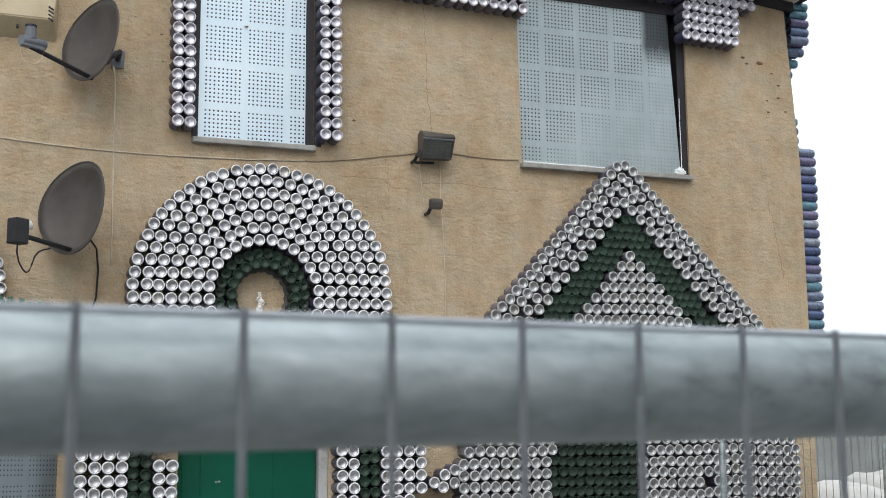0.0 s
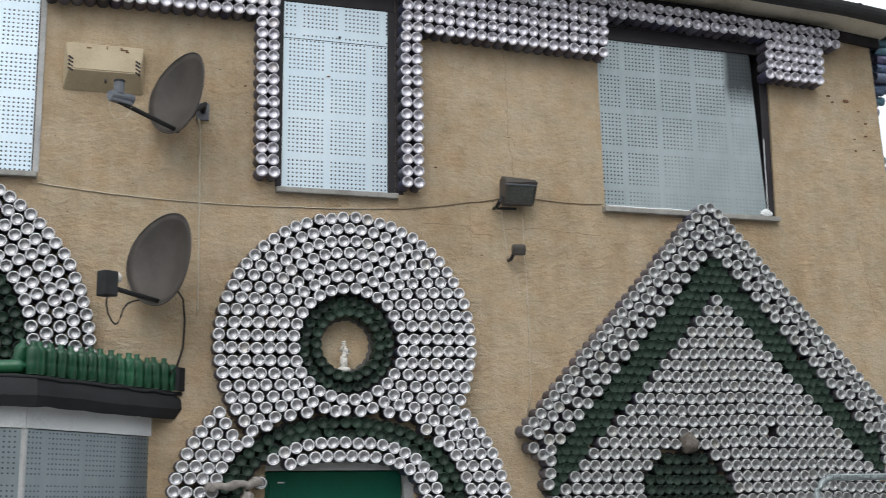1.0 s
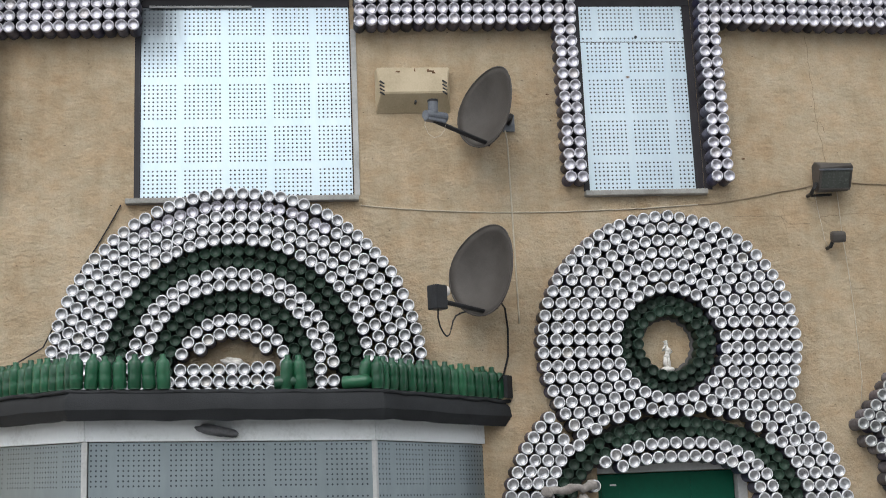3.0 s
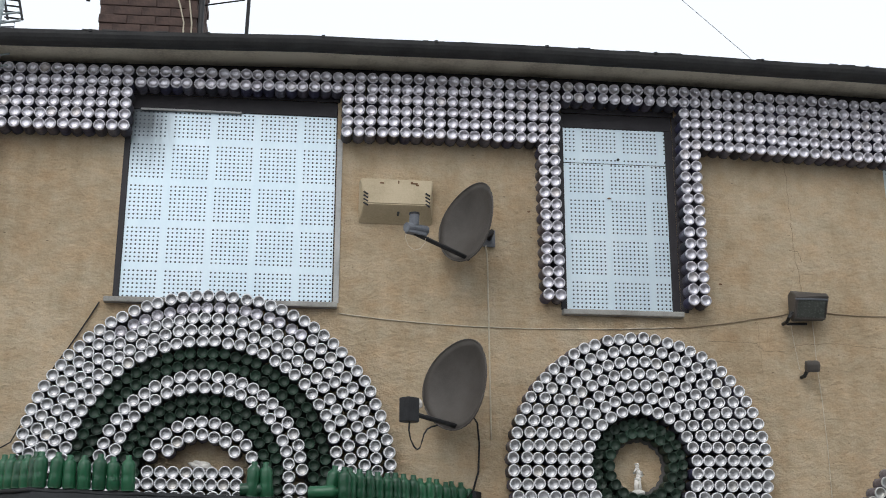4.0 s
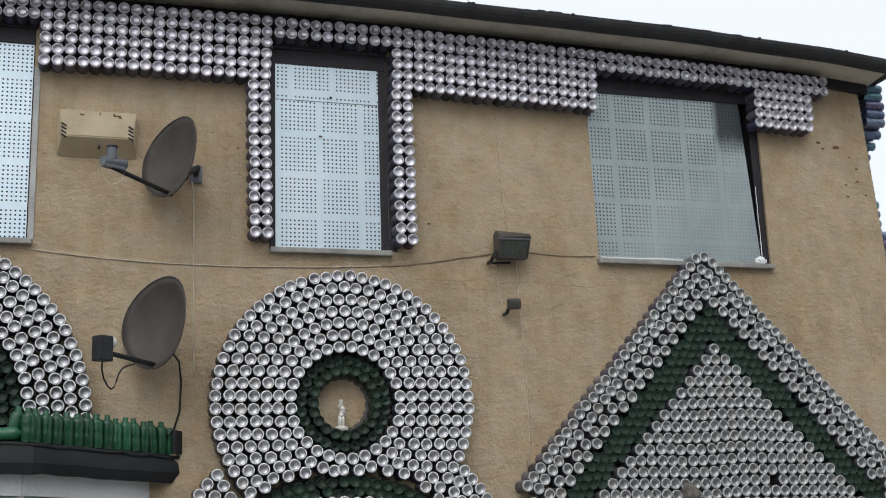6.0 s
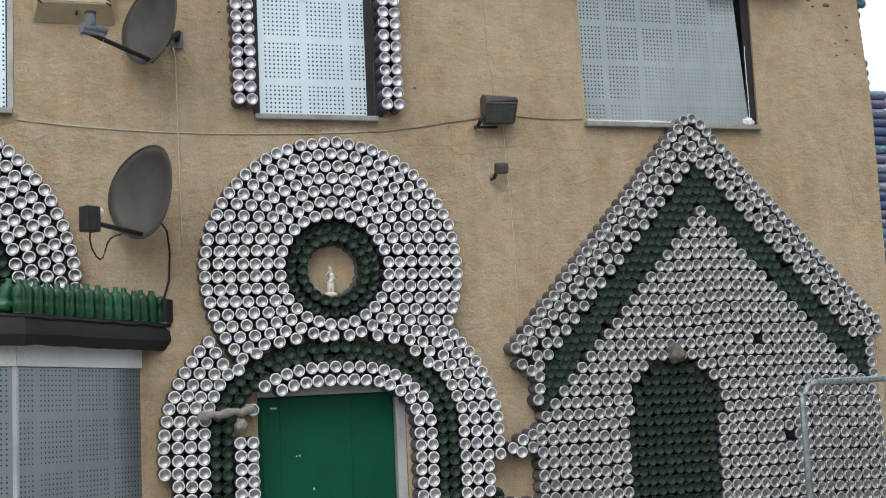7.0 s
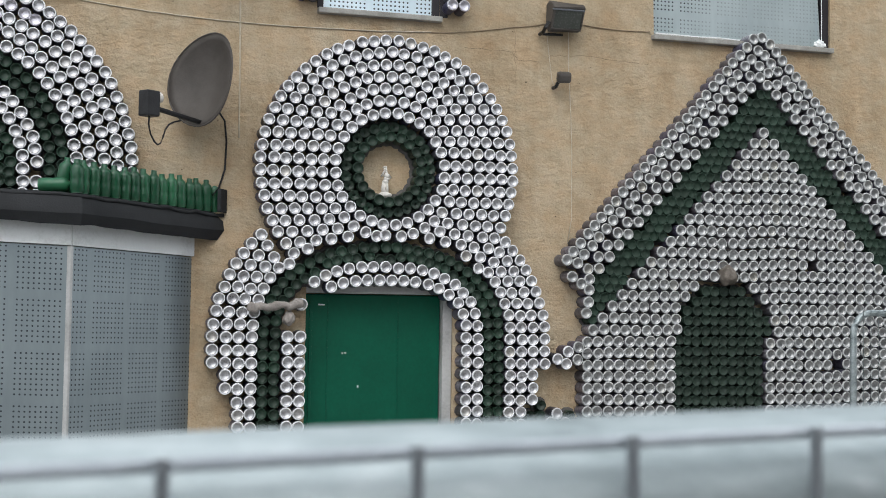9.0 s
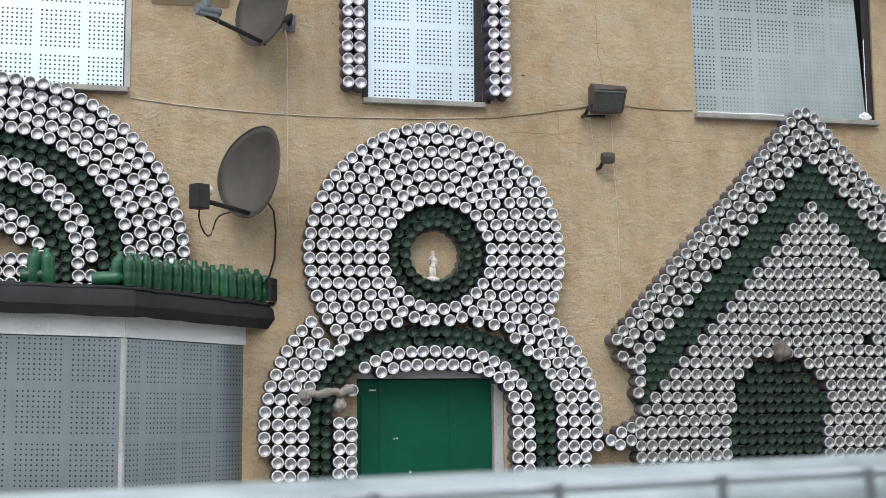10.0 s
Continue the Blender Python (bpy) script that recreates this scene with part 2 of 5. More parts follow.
GALV = grained("galvanised_tube", [(0.32, (0.19, 0.225, 0.23)), (0.44, (0.35, 0.40, 0.408)), (0.56, (0.45, 0.505, 0.513)), (0.70, (0.61, 0.66, 0.665))], 26, 190, 0.52, 0.7, 0.25, 0.002, (0.4, 1, 1))
WIREMAT = grained("dull_steel_wire", [(0.3, (0.48, 0.52, 0.56)), (0.7, (0.70, 0.74, 0.78))], 40, 200, 0.45, 0.5)
DISH = grained("dark_grey_dish", [(0.3, (0.058, 0.050, 0.044)), (0.7, (0.108, 0.097, 0.088))], 7, 150, 0.6)
BLACK = grained("black_plastic", [(0.3, (0.008, 0.008, 0.009)), (0.7, (0.026, 0.026, 0.028))], 20, 120, 0.45)
GREYP = grained("grey_plastic", [(0.3, (0.09, 0.10, 0.12)), (0.7, (0.20, 0.21, 0.23))], 20, 120, 0.45)
BOXPAINT = grained("beige_alarm_box", [(0.25, (0.40, 0.32, 0.20)), (0.6, (0.57, 0.47, 0.32))], 6, 100, 0.6)
BROWNCABLE = grained("brown_cable", [(0.3, (0.24, 0.18, 0.115)), (0.7, (0.40, 0.31, 0.21))], 20, 100)
PALECABLE = grained("pale_cable", [(0.3, (0.48, 0.42, 0.32)), (0.7, (0.68, 0.61, 0.48))], 20, 100)
PLASTER = grained("white_plaster", [(0.25, (0.52, 0.49, 0.44)), (0.6, (0.80, 0.77, 0.72))], 25, 160, 0.75)
STONE = grained("worn_stone", [(0.3, (0.19, 0.17, 0.155)), (0.7, (0.40, 0.365, 0.335))], 18, 140, 0.8)
BROWNSTONE = grained("brown_pebble", [(0.3, (0.10, 0.085, 0.07)), (0.7, (0.22, 0.19, 0.16))], 18, 140, 0.55)
GLASS = grained("lamp_glass", [(0.3, (0.055, 0.060, 0.052)), (0.7, (0.10, 0.108, 0.096))], 10, 90, 0.25)
BRICK = grained("sooty_brown_brick", [(0.25, (0.036, 0.027, 0.025)), (0.5, (0.088, 0.058, 0.050)), (0.75, (0.15, 0.10, 0.083))], 9, 90, 0.9)
# shade of the gaps between the cans, put into a dark flat colour
GAPSHADE = grained("dark_gap_shade", [(0.3, (0.085, 0.08, 0.077)), (0.7, (0.18, 0.17, 0.162))], 20, 140, 0.9)
ROOFMAT = grained("dark_roof", [(0.3, (0.03, 0.03, 0.032)), (0.7, (0.07, 0.07, 0.072))], 3, 60, 0.9)
ASPHALT = grained("asphalt", [(0.3, (0.075, 0.075, 0.076)), (0.7, (0.135, 0.133, 0.130))], 2, 90, 0.9)
CONCRETE = grained("concrete", [(0.3, (0.22, 0.215, 0.205)), (0.7, (0.40, 0.39, 0.37))], 3, 60, 0.9)
PATH = grained("grey_path_concrete", [(0.3, (0.17, 0.166, 0.158)), (0.7, (0.29, 0.283, 0.27))], 3, 60, 0.9)
SHEET = grained("grey_corrugated_sheet", [(0.3, (0.24, 0.255, 0.25)), (0.7, (0.40, 0.42, 0.41))], 3, 40, 0.6, 0.2)
CREAM = grained("cream_house_wall", [(0.3, (0.56, 0.54, 0.46)), (0.7, (0.72, 0.70, 0.62))], 1, 20, 0.9)
SLATE = grained("grey_slate", [(0.3, (0.10, 0.10, 0.115)), (0.7, (0.17, 0.17, 0.19))], 1, 10, 0.8)
VANWHITE = grained("white_vehicle_paint", [(0.3, (0.74, 0.75, 0.78)), (0.7, (0.82, 0.83, 0.86))], 1, 10, 0.35)
ORANGE = grained("orange_sheeting", [(0.3, (0.55, 0.30, 0.06)), (0.7, (0.75, 0.45, 0.12))], 3, 20, 0.7)
SACK = grained("white_woven_sack", [(0.3, (0.44, 0.435, 0.41)), (0.7, (0.66, 0.655, 0.63))], 4, 120, 0.85, 0, 0.5, 0.01)
FARWALL = grained("grey_unseen_wall", [(0.3, (0.13, 0.13, 0.13)), (0.7, (0.22, 0.215, 0.21))], 1, 10, 0.9)
CRACK = grained("dirt_in_crack", [(0.3, (0.20, 0.145, 0.085)), (0.7, (0.34, 0.26, 0.17))], 20, 90, 0.9)
RUST = grained("rust_brown", [(0.3, (0.10, 0.05, 0.025)), (0.7, (0.24, 0.13, 0.07))], 9, 60, 0.9)


# ---- mesh helpers ----
def root(name, label, category, group="", kind="", at=(0, 0, 0)):
    o = new(name)
    o.empty_display_size = 0.1
    o.matrix_basis = Matrix.Translation(at)
    return tagged(o, label, category, group, kind)


def part(name, bm, mat, parent=None, label="", smooth=False):
    me = bpy.data.meshes.new(name)
    bm.to_mesh(me)
    bm.free()
    me.materials.append(mat)
    if smooth:
        me.polygons.foreach_set("use_smooth", [True] * len(me.polygons))
    o = new(name, me)
    if parent:
        o.parent = parent
        o.matrix_parent_inverse = Matrix.Translation(parent.matrix_basis.translation).inverted() if parent.parent is None else Matrix.Identity(4)
    return tagged(o, label)


def box(bm, lo, hi, bevel=0.0, m=None):
    r = bmesh.ops.create_cube(bm, size=1.0)["verts"]
    for v in r:
        v.co = Vector([(a + b) / 2 + c * (b - a) for a, b, c in zip(lo, hi, v.co)])
    if bevel:
        e = list({e for v in r for e in v.link_edges})
        got = bmesh.ops.bevel(bm, geom=e, offset=bevel, segments=2, affect="EDGES", profile=0.6)
        r = list({v for f in got["faces"] for v in f.verts} | {v for v in r if v.is_valid})
    if m is not None:
        for v in r:
            v.co = m @ v.co
    return r


def boxed(lo, hi, bevel=0.0, m=None):
    bm = bmesh.new()
    box(bm, lo, hi, bevel, m)
    return bm


def revolve(bm, profile, segs=16, m=None):
    """Turns (radius, height) pairs about z; a radius of 0 closes the end."""
    rings = []
    for r, h in profile:
        if r == 0:
            rings.append([bm.verts.new((0, 0, h))])
        else:
            rings.append([bm.verts.new((r * math.cos(2 * math.pi * k / segs), r * math.sin(2 * math.pi * k / segs), h)) for k in range(segs)])
    for a, b in zip(rings, rings[1:]):
        for k in range(segs):
            j = (k + 1) % segs
            if len(a) == 1:
                bm.faces.new((a[0], b[k], b[j]))
            elif len(b) == 1:
                bm.faces.new((a[k], a[j], b[0]))
            else:
                bm.faces.new((a[k], a[j], b[j], b[k]))
    if m is not None:
        for ring in rings:
            for v in ring:
                v.co = m @ v.co
    return bm


def rod(bm, a, b, r, segs=8):
    a, b = Vector(a), Vector(b)
    d = b - a
    m = Matrix.Translation(a) @ d.to_track_quat("Z", "Y").to_matrix().to_4x4()
    return revolve(bm, [(0, 0), (r, 0), (r, d.length), (0, d.length)], segs, m)


def tube_along(bm, pts, r, segs=8, hold=None):
    """A round tube through the points, with mitred bends."""
    pts = [Vector(p) for p in pts]
    rings = []
    for i, p in enumerate(pts):
        d = (pts[min(i + 1, len(pts) - 1)] - pts[max(i - 1, 0)]).normalized()
        ref = hold or (Vector((0, 0, 1)) if abs(d.z) < 0.9 else Vector((0, 1, 0)))
        u = d.cross(ref).normalized()
        w = d.cross(u)
        rings.append([bm.verts.new(p + r * (math.cos(2 * math.pi * k / segs) * u + math.sin(2 * math.pi * k / segs) * w)) for k in range(segs)])
    for a, b in zip(rings, rings[1:]):
        for k in range(segs):
            j = (k + 1) % segs
            bm.faces.new((a[k], a[j], b[j], b[k]))
    bm.faces.new(rings[0][::-1])
    bm.faces.new(rings[-1])
    return bm


def sagged(a, b, sag, steps=14, wobble=0.0):
    a, b = Vector(a), Vector(b)
    out = []
    for i in range(steps + 1):
        f = i / steps
        p = a.lerp(b, f)
        p.z -= sag * 4 * f * (1 - f)
        if 0 < i < steps:
            p.z += random.uniform(-wobble, wobble)
        out.append(p)
    return out


def grid_wall(xs, zs, openings, y0, y1):
    """A wall between y0 (front) and y1 with rectangular openings (x0, x1, z0, z1) right through it."""
    xs = sorted({*xs, *(o[0] for o in openings), *(o[1] for o in openings)})
    zs = sorted({*zs, *(o[2] for o in openings), *(o[3] for o in openings)})
    bm = bmesh.new()
    vert = {}

    def v(i, j, y):
        if (i, j, y) not in vert:
            vert[i, j, y] = bm.verts.new((xs[i], y, zs[j]))
        return vert[i, j, y]

    def solid(i, j):
        if not (0 <= i < len(xs) - 1 and 0 <= j < len(zs) - 1):
            return False
        cx, cz = (xs[i] + xs[i + 1]) / 2, (zs[j] + zs[j + 1]) / 2
        return not any(o[0] < cx < o[1] and o[2] < cz < o[3] for o in openings)

    for i in range(len(xs) - 1):
        for j in range(len(zs) - 1):
            if not solid(i, j):
                continue
            bm.faces.new((v(i, j, y0), v(i + 1, j, y0), v(i + 1, j + 1, y0), v(i, j + 1, y0)))
            bm.faces.new((v(i, j, y1), v(i, j + 1, y1), v(i + 1, j + 1, y1), v(i + 1, j, y1)))
            if not solid(i - 1, j):
                bm.faces.new((v(i, j, y0), v(i, j + 1, y0), v(i, j + 1, y1), v(i, j, y1)))
            if not solid(i + 1, j):
                bm.faces.new((v(i + 1, j, y0), v(i + 1, j, y1), v(i + 1, j + 1, y1), v(i + 1, j + 1, y0)))
            if not solid(i, j - 1):
                bm.faces.new((v(i, j, y0), v(i, j, y1), v(i + 1, j, y1), v(i + 1, j, y0)))
            if not solid(i, j + 1):
                bm.faces.new((v(i, j + 1, y0), v(i + 1, j + 1, y0), v(i + 1, j + 1, y1), v(i, j + 1, y1)))
    return bm


# ---- ground and the house ----
LEFT, RIGHT, TOP = -5.2, 3.685, 5.16
EAVE = [(-5.6, 5.085), (-3.28, 5.142), (-1.85, 5.184), (-0.4, 5.192), (1.3, 5.166), (2.2, 5.146), (3.23, 5.098), (3.9, 5.035)]


def eave_z(x):
    """Height of the gutter's lip, which sags towards both ends."""
    for (a, za), (b, zb) in zip(EAVE, EAVE[1:]):
        if x <= b:
            return za + (zb - za) * (max(x, a) - a) / (b - a)
    return EAVE[-1][1]


def eave_strip(profile, x0, x1, steps=36):
    """A solid strip along the eaves with the given (y, height over the lip) section, following the sag."""
    bm = bmesh.new()
    rows = []
    for k in range(steps + 1):
        x = x0 + (x1 - x0) * k / steps
        rows.append([bm.verts.new((x, y, eave_z(x) + h)) for y, h in profile])
    n = len(profile)
    for a, b in zip(rows, rows[1:]):
        for k in range(n):
            bm.faces.new((a[k], a[(k + 1) % n], b[(k + 1) % n], b[k]))
    bm.faces.new(rows[0][::-1])
    bm.faces.new(rows[-1])
    bmesh.ops.recalc_face_normals(bm, faces=bm.faces)
    return bm


bm = bmesh.new()
bmesh.ops.create_grid(bm, x_segments=40, y_segments=40, size=400)
ground = tagged(part("ground", bm, ASPHALT), "worn grey tarmac of yard and street", "ground", kind="structure")
tagged(part("pavement", boxed((-14, -5.2, 0.0), (14, 0.3, 0.10), 0.01), PATH), "grey concrete path before the house", "pavement", kind="structure")

# unseen plain blocks added behind the walk, to darken what cans and sheets reflect
for x0_, x1_, h_ in ((-42.0, 4.5, 4.2), (4.51, 46.0, 14.0)):
    tagged(part("wall_street", boxed((x0_, -19.0, 0.0), (x1_, -18.0, h_)), FARWALL), "unseen plain grey block that darkens reflections", "wall", kind="structure")

LW, MW, RW = (-2.905, -1.70, 3.72, 4.93), (-0.368, 0.300, 3.72, 4.93), (1.598, 2.825, 3.72, 4.90)
DOOR = (-0.43, 0.405, 0.16, 2.215)
wall_bm = grid_wall([LEFT, RIGHT, -4.2, -1.0, 3.2], [0.0, 3.85, 4.2, 4.5, TOP + 0.06], [LW, MW, RW, DOOR], 0.0, 0.24)
for v in wall_bm.verts:
    if v.co.x > RIGHT - 0.01:
        v.co.x += 0.012 - 0.065 * max(0.0, v.co.z - 3.85)
    if v.co.z > 5.1:
        v.co.z = eave_z(v.co.x) - 0.022
wall = tagged(part("wall_north", wall_bm, RENDER), "ochre pebble-dashed render with cracks and pits", "wall", kind="structure")
tagged(part("wall_east", boxed((RIGHT - 0.24, 0.241, 0), (RIGHT, 7.0, 4.99)), RENDER), "ochre rendered end wall of the house", "wall", kind="structure")
tagged(part("wall_west", boxed((LEFT, 0.241, 0), (LEFT + 0.24, 7.0, 5.05)), RENDER), "ochre rendered end wall of the house", "wall", kind="structure")
tagged(part("wall_south", boxed((LEFT, 7.001, 0), (RIGHT, 7.24, 4.99)), RENDER), "ochre rendered back wall of the house", "wall", kind="structure")
tagged(part("roof", eave_strip([(-0.30, 0.012), (3.6, 0.48), (7.4, 0.012), (7.4, -0.020), (-0.30, -0.020)], LEFT - 0.3, RIGHT + 0.11), ROOFMAT), "low dark felted roof of the house", "roof", kind="structure")
tagged(part("trim", eave_strip([(-0.225, -0.036), (-0.002, -0.056), (-0.002, -0.024), (-0.225, -0.024)], LEFT - 0.3, RIGHT + 0.02), SOFFIT), "stained beige soffit under the gutter", "soffit", kind="structure")
# added dark strip: the soffit's shade on the wall, put into colour
tagged(part("trim", eave_strip([(-0.030, -0.122), (-0.001, -0.122), (-0.001, -0.058), (-0.030, -0.055)], LEFT, RIGHT), FRAMESHADE), "dark strip painting the shade under the soffit", "trim", kind="structure")

# gutter: a half-round trough on brackets, along the eaves
gut = root("gutter", "dark mossy half-round gutter sagging along the eaves", "gutter", at=(0, -0.28, 5.15))
section = [(-0.285 + 0.060 * math.cos(a), 0.072 * math.sin(a)) for a in [math.pi * k / 10 for k in range(10, 21)]] + [(-0.285 + 0.054 * math.cos(a), 0.064 * math.sin(a)) for a in [math.pi * k / 10 for k in range(20, 9, -1)]]
trough = eave_strip(section, LEFT - 0.3, RIGHT + 0.115, 90)
for v in trough.verts:
    v.co.z += 0.004 * noise.noise(Vector((v.co.x * 1.7, 0, 0)))
part("trough", trough, GUTTER, gut, smooth=False)
moss = bmesh.new()
for k in range(22):
    x = random.uniform(LEFT, RIGHT)
    w = random.uniform(0.012, 0.045)
    box(moss, (x - w, -0.346, eave_z(x) - 0.004), (x + w, -0.318, eave_z(x) + random.uniform(0.001, 0.007)), 0.002)
tagged(part("moss", moss, GUTTER, gut, "clumps of dark moss on the lip"), kind="stuff")
clip_bm = boxed((-0.010, -0.350, -0.008), (0.010, -0.335, 0.006), 0.003)
clip_ = part("bracket", clip_bm, GUTTER, gut)
for k in range(1, 14):
    o = new("bracket", clip_.data)
    o.parent, o.matrix_parent_inverse = gut, clip_.matrix_parent_inverse
    o.location = (-5.0 + k * 0.64, 0, eave_z(-5.0 + k * 0.64))
clip_.location = (-5.0, 0, eave_z(-5.0))


def window(name, o, panel, panel_x, label, seams=(), lean=(0.0, 0.0), sill=(0.04, 0.025)):
    """Frame, sill and steel security screen of an upper window."""
    x0, x1, z0, z1 = o
    w = root(name, label, "window", kind="structure", at=((x0 + x1) / 2, 0.0, z0))
    for lo, hi in (((x0 + 0.001, 0.03, z0), (x0 + 0.05, 0.16, z1)), ((x1 - 0.05, 0.03, z0), (x1 - 0.001, 0.16, z1)), ((x0 + 0.05, 0.03, z1 - 0.06), (x1 - 0.05, 0.16, z1 - 0.001)), ((x0 + 0.05, 0.03, z0), (x1 - 0.05, 0.16, z0 + 0.05))):
        part("window_frame", boxed(lo, hi, 0.004), FRAMESHADE, w)
    # head and lintel strips paint the cans' shade over the window head
    part("head_board", boxed((x0 + 0.002, 0.003, z1 - 0.092), (x1 - 0.002, 0.028, z1 - 0.002), 0.003), FRAMESHADE, w)
    part("lintel_strip", boxed((x0 - 0.01, -0.008, z1 - 0.004), (x1 + 0.01, -0.0008, z1 + 0.032), 0.002), FRAMESHADE, w)
    # dark liners put the reveals' shade beside the sheet into colour
    for lo_x, hi_x in ((x0 + 0.0005, panel_x[0] - 0.0015), (panel_x[1] + 0.0015, x1 - 0.0005)):
        if lean[0] and lo_x < panel_x[0]:
            bm = boxed((lo_x, 0.0006, z0 + 0.002), (hi_x, 0.0115, z1 - 0.094))
            for v in bm.verts:
                if v.co.z > z0 + 0.5 and v.co.x > lo_x + 0.01:
                    v.co.x += lean[0] * (z1 - z0 - 0.09)
            part("jamb_render", bm, RENDER, w, "ochre render run up to the sheet")
        elif hi_x - lo_x > 0.003:
            part("side_liner", boxed((lo_x, 0.0175 if lean[0] else 0.001, z0 + 0.002), (hi_x, 0.028, z1 - 0.094), 0.0005), FRAMESHADE, w)
    part("pane", boxed((x0 + 0.05, 0.12, z0 + 0.05), (x1 - 0.05, 0.126, z1 - 0.06)), GLASS, w)
    s = boxed((x0 - sill[0], -0.045, z0 - 0.032), (x1 + sill[1], 0.10, z0 - 0.001), 0.006)
    part("window_sill", s, SILL, w, "worn concrete sill")
    cx, cz = (panel_x[0] + panel_x[1]) / 2, (z0 + z1) / 2 - 0.02
    edges = [z0 + 0.006, *seams, z1 - 0.085]
    for a, b in zip(edges, edges[1:]):
        bm = boxed((panel_x[0] - cx, 0.0, a + 0.0015 - cz), (panel_x[1] - cx, 0.003, b - 0.0015 - cz), 0.001)
        for v in bm.verts:
            v.co.x += lean[v.co.x > 0] * (v.co.z + cz - z0)
        p = part("steel_screen", bm, panel if a == edges[0] else PANEL_UPPER, w, "perforated steel security sheet")
        p.location = (cx, 0.012 if a == edges[0] else 0.009, cz)
    if seams:
        # dark side strips paint the shade between the sheet and the cans
        for bx0, bx1 in ((x0 - 0.034, x0 + 0.0002), (x1 - 0.0002, x1 + 0.046)):
            part("side_board", boxed((bx0, -0.007, z0 + 0.001), (bx1, -0.0008, z1 - 0.006), 0.0015), FRAMESHADE, w)
        part("bolt", rod(bmesh.new(), (-0.035, 0.012, seams[0] + 0.028), (-0.035, 0.001, seams[0] + 0.028), 0.008, 8), BLACK, w)
    return w


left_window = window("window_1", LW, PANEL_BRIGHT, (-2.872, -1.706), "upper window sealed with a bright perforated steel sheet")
part("side_board", boxed((-1.6985, -0.007, 3.722), (-1.668, -0.0008, 4.70), 0.002), OLDPAINT, left_window, "greyed strip beside the sheet")
part("head_rail", boxed((-2.826, -0.007, 4.829), (-2.255, 0.0025, 4.842), 0.003), OLDPAINT, left_window, "pale rail across the window head")
window("window_2", MW, PANEL_PLAIN, (-0.364, 0.255), "narrow upper window sealed with two bright steel sheets", (4.618,), sill=(0.032, 0.008))
window("window_3", RW, PANEL_DIMMED, (1.629, 2.765), "upper window sealed with a sooty steel sheet, greyed for its dim reflection", lean=(-0.022, -0.062), sill=(-0.012, 0.004))

w3 = bpy.data.objects["window_3"]
tape = bmesh.new()
tube_along(tape, [(1.640 + 0.06 * k, 0.004, 3.731 + random.uniform(-0.003, 0.006)) for k in range(12)], 0.006, 6)
tube_along(tape, [(2.767 + random.uniform(-0.003, 0.002), 0.004, 3.76 + 0.06 * k) for k in range(9)], 0.0026, 6)
part("torn_tape", tape, WHITEPAINT, w3, "torn white tape round the sheet's edge")
paper = bmesh.new()
bmesh.ops.create_icosphere(paper, subdivisions=3, radius=1.0)
for v in paper.verts:
    k = 1 + 0.5 * noise.noise(v.co * 2.3)
    v.co = Vector((2.755 + v.co.x * 0.038 * k, 0.0 + v.co.y * 0.014 * k, 3.745 + v.co.z * 0.026 * k))
part("crumpled_paper", paper, WHITEPAINT, w3, "crumpled white paper in the corner")

# the front door
d = root("door_1", "closed green steel-faced door in a pale frame", "door", kind="structure", at=(0, 0.06, 0.16))
part("door_leaf", boxed((-0.425, 0.06, 0.17), (0.345, 0.105, 2.143), 0.004), DOORGREEN, d)
for lo, hi in (((-0.40, 0.052, 0.5), (-0.385, 0.059, 2.10)), ((0.10, 0.056, 0.2), (0.104, 0.059, 2.13)), ((-0.30, 0.056, 0.2), (-0.296, 0.059, 2.13))):
    part("ridge", boxed(lo, hi, 0.001), DOORGREEN, d)
part("jamb", boxed((0.350, 0.010, 0.16), (0.404, 0.12, 2.214), 0.005), OLDPAINT, d, "pale painted door jamb")
part("head", boxed((-0.429, 0.010, 2.148), (0.348, 0.12, 2.214), 0.005), OLDPAINT, d, "grey weathered door head")
part("spyhole", rod(bmesh.new(), (-0.196, 0.06, 1.820), (-0.196, 0.052, 1.820), 0.005, 10), PLASTER, d)
part("spyhole", rod(bmesh.new(), (-0.213, 0.06, 1.818), (-0.213, 0.052, 1.818), 0.004, 10), PLASTER, d)
part("scuff", boxed((-0.352, 0.0565, 2.081), (-0.315, 0.0592, 2.089), 0.001), WHITEPAINT, d, "white scratch in the paint")
part("scuff", boxed((-0.125, 0.0565, 1.628), (-0.117, 0.0592, 1.640), 0.001), WHITEPAINT, d)
part("step", boxed((-0.5, -0.22, 0.101), (0.46, 0.235, 0.16), 0.01), CONCRETE, d)

# the canted bay with its steel screens; it has settled towards the door, so its level lines rise away from it
SETTLE = Matrix.Identity(4)
SETTLE[2][0] = -0.03
SETTLE[2][3] = 0.018 - 0.03 * 1.2


def settle(o):
    """Leans a part of the bay with the rest."""
    back = Matrix.Translation(o.parent.matrix_basis.translation)
    o.matrix_parent_inverse = back.inverted() @ SETTLE @ back @ o.matrix_parent_inverse


B0, B1, B2, B3 = (-3.62, 0.0), (-3.03, -0.60), (-1.645, -0.60), (-1.035, 0.0)
bay = root("bay_window", "canted bay sealed with grey perforated steel screens", "bay window", at=(-2.33, -0.3, 0.1))


